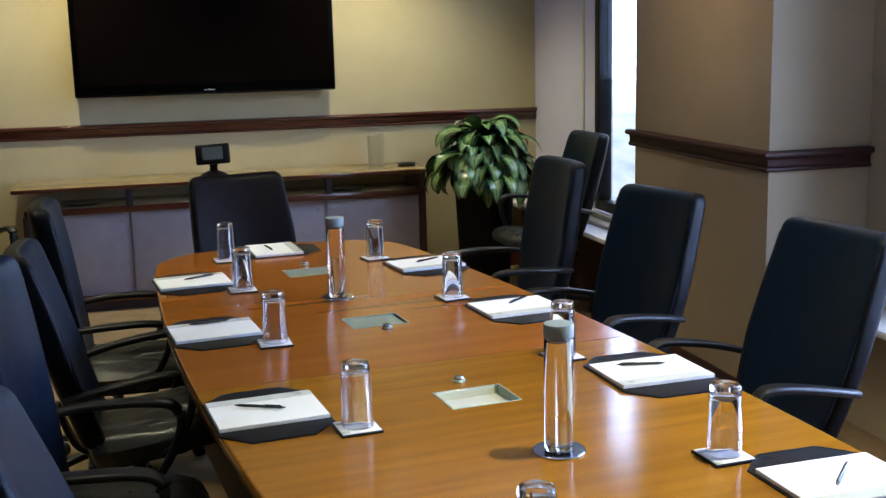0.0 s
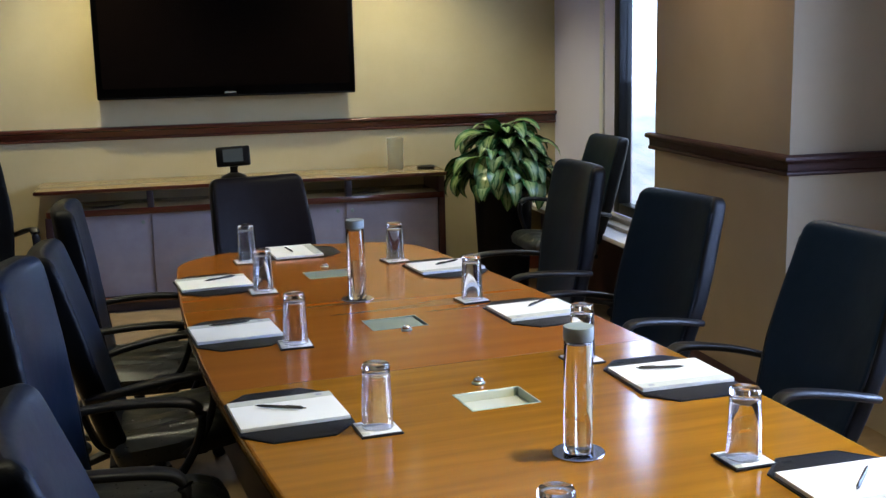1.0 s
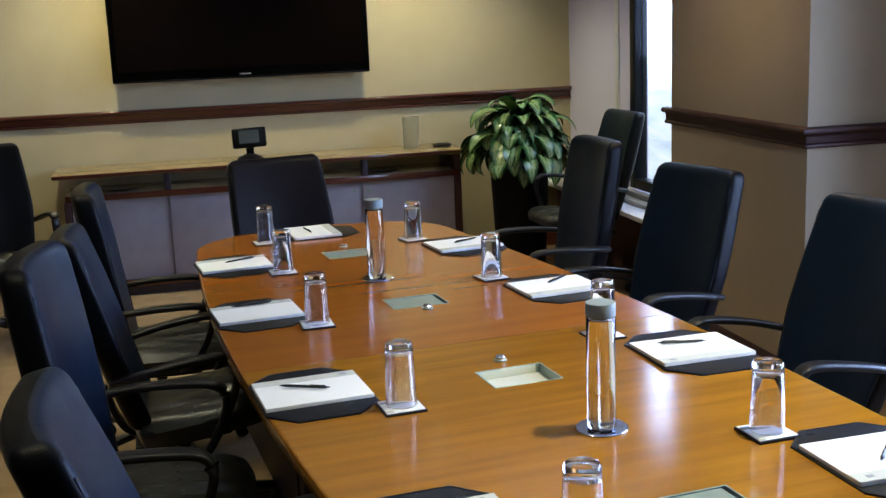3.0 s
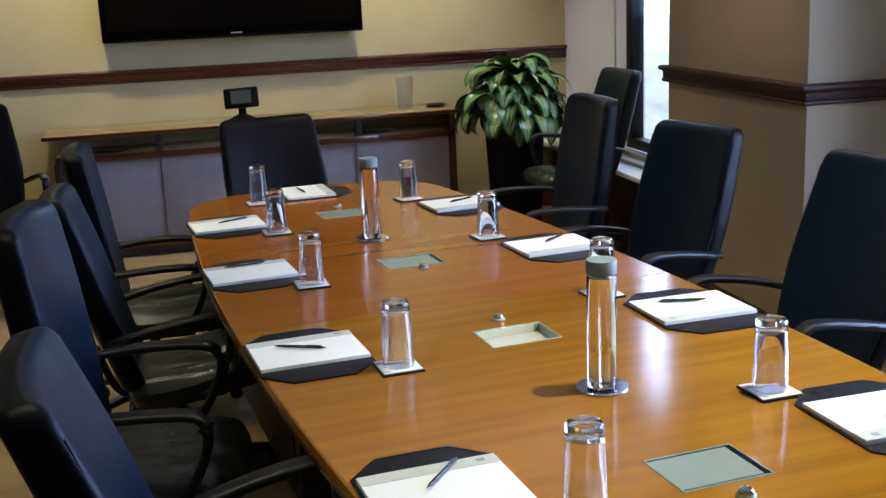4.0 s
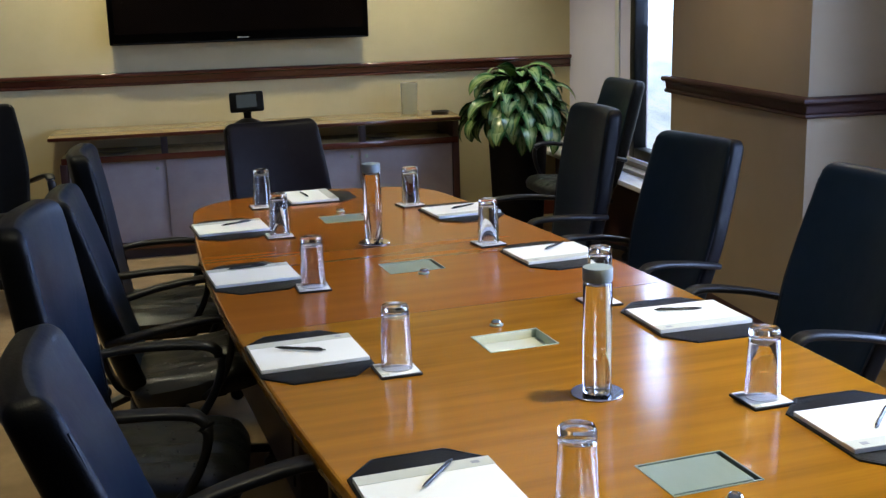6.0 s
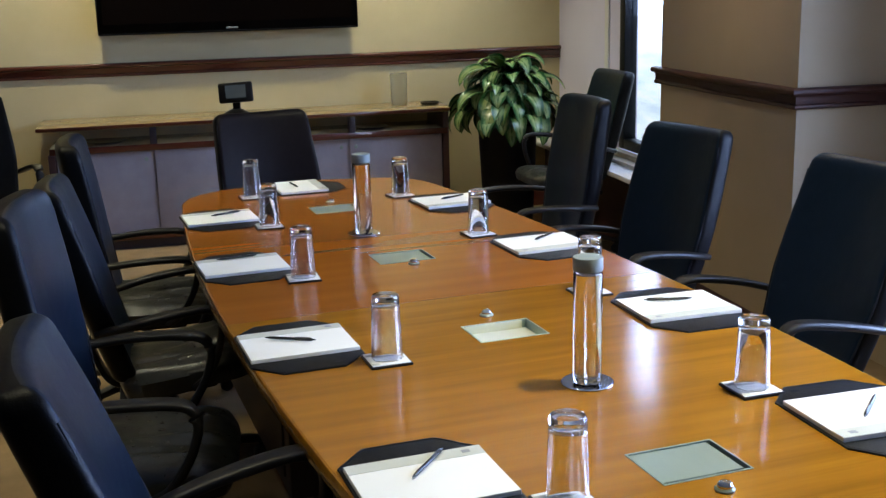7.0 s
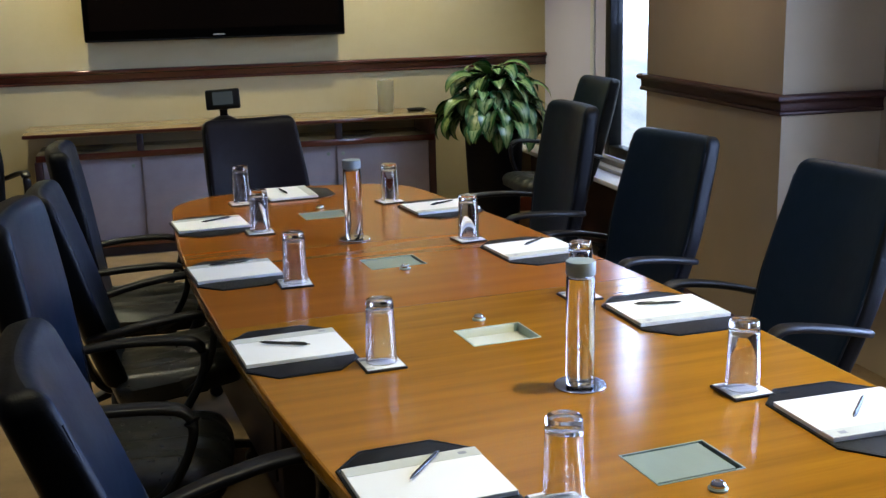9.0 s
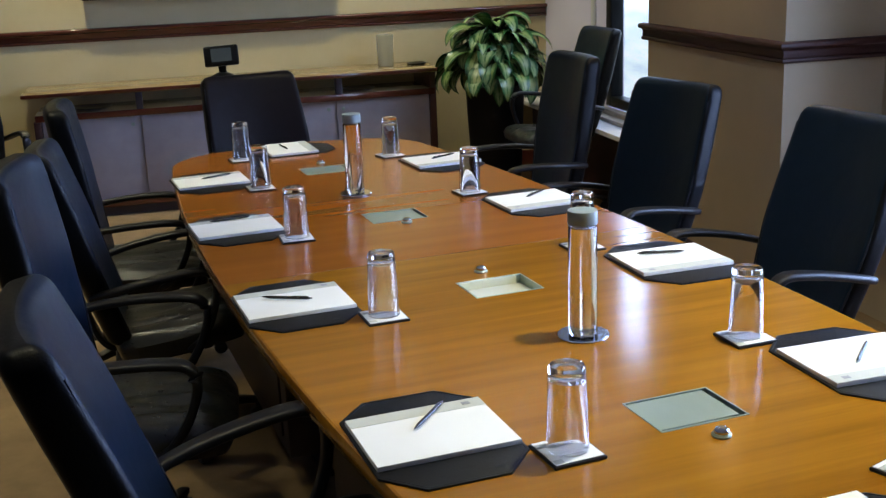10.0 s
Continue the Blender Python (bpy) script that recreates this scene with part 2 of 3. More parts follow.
def prism(outline, z0, z1, bm=None, bevel=0.0):
    """A slab with the given outline."""
    bm = bm or bmesh.new()
    low = [bm.verts.new((x, y, z0)) for x, y in outline]
    high = [bm.verts.new((x, y, z1)) for x, y in outline]
    n = len(outline)
    bm.faces.new(low)
    top = bm.faces.new(high)
    for i in range(n):
        bm.faces.new((low[i], low[(i + 1) % n], high[(i + 1) % n], high[i]))
    if bevel:
        bmesh.ops.bevel(bm, geom=list(top.edges), offset=bevel, segments=2, affect="EDGES", profile=0.5)
    return bm


def smooth_path(points, steps=6):
    """Catmull-Rom curve through the points."""
    pts = [Vector(p) for p in points]
    ext = [2 * pts[0] - pts[1], *pts, 2 * pts[-1] - pts[-2]]
    out = []
    for i in range(1, len(ext) - 2):
        p0, p1, p2, p3 = ext[i - 1 : i + 3]
        for k in range(steps):
            t = k / steps
            out.append(0.5 * (2 * p1 + (p2 - p0) * t + (2 * p0 - 5 * p1 + 4 * p2 - p3) * t * t + (3 * p1 - p0 - 3 * p2 + p3) * t**3))
    return out + [pts[-1]]


# ---- the room ----
FAR, PILX, PILY, WINX = 7.96, 2.79, 4.588, 3.0
XL, YB = -3.2, -2.6
ROOM = [(XL - 0.2, YB - 0.2), (3.7, YB - 0.2), (3.7, 5.86), (3.11, 5.86), (3.11, FAR + 0.2), (XL - 0.2, FAR + 0.2)]


def structure(name, bm, mat, label, category, smooth=35):
    return tagged(part(name, bm, mat, None, "", smooth), label, category, kind="structure")


structure("floor", prism(ROOM, -0.1, 0.0), M_CARPET, "tan short-pile carpet over the whole room", "floor")
structure("ceiling", prism(ROOM, CEIL, CEIL + 0.1), M_CEIL, "plain ceiling out of view, greyed to cut bounced light", "ceiling")
structure("wall_north", boxed((XL - 0.2, FAR, 0), (3.11, FAR + 0.2, CEIL)), M_WALL, "cream papered wall with a mahogany chair rail", "wall")
structure("wall_west", boxed((XL - 0.2, YB, 0), (XL, FAR, CEIL)), M_SIDEWALL, "plain unseen side wall, dark grey to cut bounced light", "wall")
structure("wall_south", boxed((XL, YB - 0.2, 0), (3.7, YB, CEIL)), M_DARKWALL, "plain unseen wall, dark brown to cut bounced light", "wall")
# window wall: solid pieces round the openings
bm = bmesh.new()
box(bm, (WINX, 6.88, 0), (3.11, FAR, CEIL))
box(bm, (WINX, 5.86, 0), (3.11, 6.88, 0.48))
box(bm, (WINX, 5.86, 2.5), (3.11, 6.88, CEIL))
structure("wall_east", bm, M_PLASTER_DAYLIT, "plastered wall beside a tall black-framed window", "wall")
bm = bmesh.new()
box(bm, (3.25, YB, 0), (3.7, 1.73, CEIL))
box(bm, (3.25, 1.73, 0), (3.7, 3.97, 0.48))
box(bm, (3.25, 1.73, 2.5), (3.7, 3.97, CEIL))
box(bm, (3.25, 3.97, 0), (3.7, PILY - 0.002, CEIL))
structure("wall_east_near", bm, M_PILLAR, "plastered wall with a wide window", "wall")
structure("pillar", boxed((PILX, PILY, 0), (3.7, 5.86, CEIL), 0.004), M_PILLAR, "square plastered pillar with a mahogany rail round it", "pillar")

# chair rail: a moulded profile of (out, up) drawn along the walls
RAIL = [(0.0, 0.0)]
RAIL += [(0.010 + 0.009 * math.cos(a), 0.010 + 0.010 * math.sin(a)) for a in (radians(-90 + 20 * i) for i in range(10))]
RAIL += [(0.012, 0.022), (0.012, 0.042), (0.014, 0.050), (0.019, 0.056)]
RAIL += [(0.026 + 0.013 * math.cos(a), 0.0705 + 0.013 * math.sin(a)) for a in (radians(-80 + 20 * i) for i in range(9))]
RAIL += [(0.0, 0.085)]


def moulding(path, outs, z, profile, bm=None):
    bm = bm or bmesh.new()
    rings = [[bm.verts.new((x + ox * o, y + oy * o, z + u)) for o, u in profile] for (x, y), (ox, oy) in zip(path, outs)]
    for a, b in zip(rings, rings[1:]):
        for i in range(len(profile) - 1):
            bm.faces.new((a[i], a[i + 1], b[i + 1], b[i]))
    bm.faces.new(rings[0])
    bm.faces.new(rings[-1])
    return bm


structure("trim_rail_north", moulding([(XL, FAR), (3.0, FAR)], [(0, -1), (0, -1)], 1.020, RAIL), M_TRIM, "dark mahogany chair rail on the cream wall", "chair rail", 50)
structure("trim_rail_pillar", moulding([(PILX, 5.90), (PILX, PILY), (3.3, PILY)], [(-1, 0), (-1, -1), (0, -1)], 1.020, RAIL), M_TRIM_Y_SHADED, "dark mahogany chair rail round the pillar, darkened further for shade", "chair rail", 50)
BASEBOARD = [(0, 0), (0.015, 0), (0.015, 0.085), (0.008, 0.1), (0, 0.1)]
structure("baseboard_north", moulding([(XL, FAR), (WINX, FAR)], [(0, -1), (0, -1)], 0, BASEBOARD), M_TRIM, "dark wooden baseboard", "baseboard", 30)
structure("baseboard_pillar", moulding([(PILX, 5.86), (PILX, PILY), (3.25, PILY)], [(-1, 0), (-1, -1), (0, -1)], 0, BASEBOARD), M_TRIM_Y_SHADED, "dark wooden baseboard round the pillar, darkened further for shade", "baseboard", 30)


def window(name, x, y0, y1, z0, z1, mullions, label):
    w = thing(name, label, "window", pose(x, 0, 0), kind="structure")
    f, d = 0.075, 0.08
    for lo, hi in (((0, y0, z0), (d, y0 + f, z1)), ((0, y1 - f, z0), (d, y1, z1)), ((0, y0 + f, z0), (d, y1 - f, z0 + 0.06)), ((0, y0 + f, z1 - 0.06), (d, y1 - f, z1))):
        part("window_frame", boxed(lo, hi, 0.004), M_FRAME, w)
    for m in mullions:
        part("mullion", boxed((0.01, m - 0.04, z0 + 0.06), (d - 0.01, m + 0.04, z1 - 0.06), 0.004), M_FRAME, w)
    ends = [y0 + f, *mullions, y1 - f]
    for a, b in zip(ends, ends[1:]):
        p = part("pane", boxed((0.045, a, z0 + 0.06), (0.053, b, z1 - 0.06)), M_PANE, w)
        p.visible_shadow = False
    return w


window("window_1", WINX - 0.015, 5.87, 6.865, 0.547, 2.5, [], "tall window in a black metal frame")
window("window_2", 3.55, 1.75, 3.95, 0.50, 2.5, [2.85], "wide window in a black metal frame")
structure("trim_strip", boxed((WINX - 0.012, 7.05, 0.50), (WINX - 0.001, 7.11, CEIL - 0.01), 0.003), M_WHITE, "narrow white painted strip on the wall beside the window", "trim")

# ---- outside ----
bm = bmesh.new()
box(bm, (60, -400, -60), (60.5, 400, 120))
m_out = bpy.data.materials.new("hazy_distance")
m_out.use_nodes = True
t = m_out.node_tree
t.nodes.remove(t.nodes["Principled BSDF"])
em = t.nodes.new("ShaderNodeEmission")
em.inputs["Strength"].default_value = 1.7
v = mapping(m_out, (1, 1, 1))
n1 = node(m_out, "ShaderNodeTexNoise", Scale=0.28, Detail=5.0, Roughness=0.55)
st = node(m_out, "ShaderNodeMapping")
st.inputs["Scale"].default_value = (1, 0.35, 2.0)
t.links.new(v, st.inputs["Vector"])
t.links.new(st.outputs["Vector"], n1.inputs["Vector"])
sep = node(m_out, "ShaderNodeSeparateXYZ")
t.links.new(v, sep.inputs["Vector"])
land = ramp(m_out, n1.outputs["Fac"], [(0.30, (0.62, 0.80, 1.0)), (0.55, (0.86, 1.03, 1.15)), (0.75, (1.1, 1.2, 1.3))])
height = node(m_out, "ShaderNodeMapRange")
height.inputs["From Min"].default_value, height.inputs["From Max"].default_value = -15.0, 15.0
t.links.new(sep.outputs["Z"], height.inputs["Value"])
haze = ramp(m_out, height.outputs["Result"], [(0.04, (0, 0, 0)), (0.22, (0.10, 0.10, 0.10)), (0.37, (1, 1, 1))])
mx = node(m_out, "ShaderNodeMix")
mx.data_type = "RGBA"
t.links.new(haze, mx.inputs["Factor"])
t.links.new(land, mx.inputs[6])
mx.inputs[7].default_value = (2.4, 3.1, 4.3, 1)
t.links.new(mx.outputs[2], em.inputs["Color"])
em.inputs["Strength"].default_value = 1.0
t.links.new(em.outputs["Emission"], t.nodes["Material Output"].inputs["Surface"])
structure("backdrop", bm, m_out, "pale hazy city and sky far below the window", "backdrop")

# ---- window ledges ----


def ledge(y0, y1, x0, x1, front):
    w = thing("window_ledge", "white window ledge over a closed front", "window ledge", pose(0, 0, 0), kind="structure")
    part("ledge_top", boxed((x0 - 0.02, y0, 0.46), (x1, y1, 0.49), 0.006), M_WHITE, w, "white painted top")
    part("ledge_front", boxed((x0 + 0.13, y0, 0.0), (x0 + 0.16, y1, 0.459)), front, w)
    part("sill", boxed((x1 - 0.115, y0, 0.4905), (x1, y1 - 0.02, 0.514), 0.004), M_SILL, w, "beige stone sill")
    part("sill_step", boxed((x1 - 0.055, y0, 0.5145), (x1, y1 - 0.02, 0.545), 0.004), M_SILL, w, "beige stone sill")
    return w


ledge(5.862, 7.95, 2.76, 2.985, M_TRIM_Y_SHADED)
ledge(-0.4, 4.57, 2.95, 3.249, M_PILLAR)

# ---- table ----
TABLE = pose(1.069, 3.37, 0, 0, 0, 6.0)
TOP, HALF = 0.74, 1.92


def half_width(y):
    """Half the table's width at y along its length: boat-shaped, with rounded corners."""
    w = 0.607 - 0.129 * (y / HALF) ** 2
    corner = 0.30
    d = abs(y) - (HALF - corner)
    if d > 0:
        bow = 0.30
        d = min(d / corner, 1)
        w = (w - bow) + bow * math.sqrt(max(0.0, 1 - d**2.4)) if d < 1 else w - bow
    return w


PORTS = [-1.13, -0.321, 0.481, 1.295]
PORT_W, PORT_H = 0.087, 0.067


def table_outline(inset=0.0):
    k = (HALF - inset) / HALF
    ports = [y + s * PORT_H for y in PORTS for s in (-1, 1)]
    ys = sorted([y for y in (HALF * (-1 + 2 * i / 120) for i in range(121)) if min(abs(y - p) for p in ports) > 0.009] + ports)
    right = [(half_width(y) - inset, y * k) for y in ys]
    ends = []
    for s in (1, -1):
        w = half_width(HALF) - inset
        ends.append([(s * w * (1 - 2 * i / 12), s * (HALF - inset) + s * 0.035 * (1 - (1 - 2 * i / 12) ** 2)) for i in range(1, 12)])
    return right, ends


def table_top():
    """The veneered slab, with an opening for each cable port and a softly rounded rim."""
    bm = bmesh.new()
    right, ends = table_outline(0.006)
    cuts = [(y - PORT_H, y + PORT_H) for y in PORTS]
    marks = [0.0] + [y for c in cuts for y in c]
    edge, keys = [], []
    for i, (w, y) in enumerate(right):
        near = [m for m in marks if abs(y * HALF / (HALF - 0.006) - m) < 0.0005]
        y = near[0] if near else y
        edge.append((bm.verts.new((-w, y, TOP)), bm.verts.new((w, y, TOP))))
        if near or i in (0, len(right) - 1):
            keys.append((i, [bm.verts.new((x, y, TOP)) for x in (0.005 - PORT_W, 0.005 + PORT_W)]))
    for (i, a), (j, b) in zip(keys, keys[1:]):
        mid = (a[0].co.y + b[0].co.y) / 2
        pieces = [[e[0] for e in edge[i : j + 1]] + [b[0], a[0]], [a[1], b[1]] + [e[1] for e in reversed(edge[i : j + 1])]]
        if not any(c0 < mid < c1 for c0, c1 in cuts):
            pieces.append([a[0], a[1], b[1], b[0]])
        for piece in pieces:
            bm.faces.new(piece).material_index = int(mid > 0)
    rows = [[e[0], *([] if i not in (0, len(edge) - 1) else keys[0 if i == 0 else -1][1]), e[1]] for i, e in enumerate(edge)]
    caps = [[bm.verts.new((x, y, TOP)) for x, y in e] for e in ends]
    bm.faces.new([*rows[-1], *caps[0]]).material_index = 1
    bm.faces.new([*rows[0], *reversed(caps[1])])
    loop = [r[-1] for r in rows] + caps[0] + [r[0] for r in reversed(rows)] + caps[1]
    for inset, z in ((0.0018, TOP - 0.0018), (0.0, TOP - 0.006), (0.0, TOP - 0.034), (0.003, TOP - 0.038), (0.06, TOP - 0.038)):
        r, e = table_outline(inset)
        pts = r + e[0] + [(-x, y) for x, y in reversed(r)] + e[1]
        ring = [bm.verts.new((x, y, z)) for x, y in pts]
        n = len(ring)
        for i in range(n):
            bm.faces.new((loop[i], ring[i], ring[(i + 1) % n], loop[(i + 1) % n])).material_index = int(ring[i].co.y > 0)
        loop = ring
    return bm


def flat_outline(inset):
    r, e = table_outline(inset)
    return r + e[0] + [(-x, y) for x, y in reversed(r)] + e[1]


table = thing("conference_table", "boat-shaped polished cherry conference table laid for a meeting", "table", TABLE)
slab = part("tabletop", table_top(), [M_TABLE, M_TABLE_FAR], table, "glossy cherry veneer top", 40)
for face in slab.data.polygons:
    face.use_smooth = face.normal.z < 0.999
part("seam", boxed((-half_width(0) + 0.007, -0.0009, TOP - 0.001), (half_width(0) - 0.007, 0.0009, TOP + 0.0003)), M_TABLE_EDGE, table, "fine joint between the two leaves")
part("edge_band", prism(flat_outline(0.03), TOP - 0.075, TOP - 0.0385), M_TABLE_EDGE, table, "darker cherry apron under the edge", 40)
for y in (-0.82, 0.82):
    part("pedestal", boxed((-0.42, y - 0.56, 0.11), (0.42, y + 0.56, TOP - 0.076), 0.01), M_BASE, table, "dark laminate pedestal")
    part("plinth", boxed((-0.31, y - 0.50, 0.0), (0.31, y + 0.50, 0.109), 0.005), M_BASE, table)
    for s in (-1, 1):
        part("inset_panel", boxed((s * 0.423 - 0.004, y - 0.50, 0.16), (s * 0.423 + 0.004, y + 0.50, TOP - 0.13), 0.003), M_BASE, table)
part("modesty_panel", boxed((-0.30, -0.259, 0.06), (0.30, 0.259, TOP - 0.076), 0.004), M_BASE, table)

# ---- chairs ----


HOLLOW = 0.032


def back_line(s):
    """Half width and the front's place at height s (0 to 1) of the backrest."""
    half = 0.192 + 0.040 * math.sin(math.pi * min(1.0, s / 0.60) * 0.5) - 0.022 * max(0.0, (s - 0.40) / 0.60)
    lean = -0.094 - 0.106 * s - 0.008 * math.sin(s * 3.0)
    return half, lean


def backrest_mesh():
    """A tall padded shell, hollow across its width and leaning back, with broad rolled edges."""
    bm = bmesh.new()
    rows, rings = 22, []
    levels = [0.0, 0.006, 0.02] + [0.02 + 0.93 * i / rows for i in range(1, rows + 1)] + [0.968, 0.984, 0.995, 1.0]
    for s in levels:
        half, lean = back_line(s)
        end = max(0.0, (s - 0.95) / 0.05, (0.02 - s) / 0.02)
        inset = 0.022 * (1 - math.sqrt(max(0.0, 1 - end * end)))
        round_off = max(0.0, (s - 0.93) / 0.07)
        half -= 0.036 * (1 - math.sqrt(max(0.0, 1 - round_off**2)))
        thick, r = 0.074 - 1.9 * inset, 0.024 - 0.8 * inset
        ring = []
        for k, (cx, cy) in enumerate(((1, 1), (-1, 1), (-1, -1), (1, -1))):
            for i in range(6):
                a = math.pi / 2 * (k + i / 5)
                ring.append((cx * (half - r) + r * math.cos(a), cy * (thick / 2 - r) + r * math.sin(a)))
            if k in (0, 2):
                for i in range(1, 10):
                    ring.append(((cx * (half - r)) * (1 - 2 * i / 10), cy * thick / 2))
        z = 0.455 + 0.612 * s
        rings.append([bm.verts.new((x, lean - 0.037 + y + HOLLOW * (x / 0.22) ** 2 - 0.004 * math.sin(7 * s) * (y > 0), z)) for x, y in ring])
    n = len(rings[0])
    for a, b in zip(rings, rings[1:]):
        for i in range(n):
            face = bm.faces.new((a[i], a[(i + 1) % n], b[(i + 1) % n], b[i]))
            # front faces get the daylight-tinted leather, the rest the darkened one
            face.material_index = 0 if 3 <= i < 17 else 1
    bm.faces.new(rings[0]).material_index = 1
    bm.faces.new(rings[-1]).material_index = 1
    return bm


def piping_path(side):
    out = []
    for i in range(25):
        s = 0.05 + 0.86 * i / 24
        half, lean = back_line(s)
        x = half - 0.008
        out.append((side * x, lean + HOLLOW * (x / 0.22) ** 2 - 0.007, 0.455 + 0.612 * s))
    return out


def seat_mesh():
    bm = bmesh.new()
    n = 30
    top, low = [], []
    for i in range(n + 1):
        v = -1 + 2 * i / n
        t, l = [], []
        for j in range(n + 1):
            u = -1 + 2 * j / n
            edge = max(abs(u), abs(v))
            k = (1 - 0.11 * (abs(u) * abs(v)) ** 3)
            x, y = 0.232 * u * k, 0.065 + 0.210 * v * k
            drop = 0.035 * max(0.0, (edge - 0.72) / 0.28) ** 2 + (0.02 * max(0.0, v - 0.6) / 0.4)
            wave = math.sin(13 * u + 1.1 * math.sin(2.5 * v)) + 0.6 * math.sin(23 * u - 1.6 * v + 1.0) + 0.3 * math.sin(41 * u + 2 * v)
            wrinkle = 0.0075 * wave * (1 - edge**4) * (0.55 + 0.45 * math.sin(2.2 * v + 3 * u))
            t.append(bm.verts.new((x, y, 0.480 - drop + wrinkle - 0.010 * (1 - u * u) * (1 - v * v))))
            l.append(bm.verts.new((x * 0.96, 0.065 + (y - 0.065) * 0.96, 0.395)))
        top.append(t)
        low.append(l)
    for i in range(n):
        for j in range(n):
            bm.faces.new((top[i][j], top[i][j + 1], top[i + 1][j + 1], top[i + 1][j]))
            bm.faces.new((low[i][j], low[i + 1][j], low[i + 1][j + 1], low[i][j + 1]))
        bm.faces.new((top[i][0], top[i + 1][0], low[i + 1][0], low[i][0]))
        bm.faces.new((top[i][-1], low[i][-1], low[i + 1][-1], top[i + 1][-1]))
        bm.faces.new((top[0][i], low[0][i], low[0][i + 1], top[0][i + 1]))
        bm.faces.new((top[-1][i], top[-1][i + 1], low[-1][i + 1], low[-1][i]))
    return bm


def conference_chair(label, place, group, lift=0.0, tilt=0.0, front=None):
    """A high-backed swivel armchair that faces its own +y; lift raises its seat on the gas column, tilt tips the seat back."""
    c = thing("conference_chair", label, "chair", place, group)
    up = []
    up += [part("backrest", backrest_mesh(), [front or M_LEATHER_DAYLIT, M_LEATHER_SHADED], c, "tall leather backrest, front tinted for daylight, sides darkened for shade", 60)]
    for s in (-1, 1):
        up += [part("piping", sweep(piping_path(s), 0.005, 0.005, corner=0.9), M_PIPING, c, "raised seam along the side")]
    up += [part("seat", seat_mesh(), M_SEAT, c, "padded black leather seat with soft creases", 60)]
    for s in (-1, 1):
        line = smooth_path([(s * 0.218, -0.165, 0.628), (s * 0.244, -0.10, 0.638), (s * 0.254, 0.0, 0.648), (s * 0.254, 0.12, 0.650), (s * 0.253, 0.178, 0.638), (s * 0.252, 0.197, 0.595),
                            (s * 0.250, 0.178, 0.52), (s * 0.246, 0.130, 0.44), (s * 0.225, 0.08, 0.40)], 5)
        n = len(line)
        widths = [0.030 + 0.020 * math.sin(math.pi * min(1, i / (n * 0.75))) for i in range(n)]
        up += [part("armrest", sweep(line, widths, 0.022, corner=0.6, up=(0, -0.35, 1)), M_PLASTIC, c, "black looped armrest", 50)]
    up += [part("seat_plate", boxed((-0.16, -0.15, 0.365), (0.16, 0.15, 0.394), 0.008), M_PLASTIC, c)]
    up += [part("back_bar", sweep(smooth_path([(0, -0.06, 0.38), (0, -0.13, 0.385), (0, -0.185, 0.43), (0, -0.215, 0.56)]), 0.07, 0.018, up=(0, 1, 0.3)), M_PLASTIC, c)]
    for p in up:
        p.matrix_basis = pose(0, 0, 0.38 + lift, tilt) @ pose(0, 0, -0.38)
    part("gas_column", lathe([(0, 0.09), (0.028, 0.09), (0.028, 0.24), (0.02, 0.25), (0.02, 0.366 + lift), (0, 0.366 + lift)], 20), M_PLASTIC, c)
    hub = part("star_base", lathe([(0, 0.07), (0.05, 0.07), (0.055, 0.09), (0.045, 0.125), (0, 0.125)], 20), M_PLASTIC, c, "black five-armed base")
    for k in range(5):
        a = radians(90 + 72 * k)
        d = Vector((math.cos(a), math.sin(a), 0))
        part("foot", sweep([d * 0.03 + Vector((0, 0, 0.10)), d * 0.15 + Vector((0, 0, 0.093)), d * 0.29 + Vector((0, 0, 0.075))], [0.05, 0.042, 0.03], [0.035, 0.03, 0.02]), M_PLASTIC, hub)
        w = bmesh.new()
        lathe([(0, -0.022), (0.022, -0.022), (0.027, -0.015), (0.027, 0.015), (0.022, 0.022), (0, 0.022)], 16, w)
        bmesh.ops.transform(w, matrix=Matrix.Translation(d * 0.285 + Vector((0, 0, 0.0275))) @ Matrix.Rotation(a, 4, "Z") @ Matrix.Rotation(radians(90), 4, "X"), verts=w.verts)
        box(w, d * 0.285 + Vector((-0.008, -0.008, 0.03)), d * 0.285 + Vector((0.008, 0.008, 0.07)))
        part("castor", w, M_PLASTIC, hub)
    return c


AT_TABLE = "chairs round the table"
# x, y, the way it faces, how far its seat is raised, how far it tips back
CHAIRS = [(0.470, 2.308, 4.4, 0.031, 10.8), (0.203, 3.301, -5.7, 0.007, -1.7), (0.298, 4.154, 1.2, -0.049, 6.9), (0.220, 4.866, 0.7, -0.043, -0.8),
          (1.982, 3.333, 187.0, 0.0, 8.6), (1.921, 4.240, 194.5, -0.019, 5.9), (1.880, 5.077, 182.7, -0.007, -0.1)]
for x, y, facing, lift, tilt in CHAIRS:
    conference_chair("black leather conference chair drawn up to the table", pose(x, y, 0, 0, 0, facing - 90), AT_TABLE, lift, tilt)
conference_chair("black leather conference chair at the head of the table, tinted plum for warm reflections", pose(0.824, 5.295, 0, 0, 0, 191.5), AT_TABLE, -0.004, 11, M_LEATHER_WARM_TINT)
conference_chair("black leather conference chair standing by the window", pose(2.572, 6.62, 0, 0, 0, 93.0), "spare chairs", -0.007, 6.5)
conference_chair("black leather conference chair standing apart by the wall", pose(-0.606, 6.76, 0, 0, 0, 200.7), "spare chairs", -0.008, 9.2, M_LEATHER_SHADED)

# ---- things on the table ----
ON = TOP


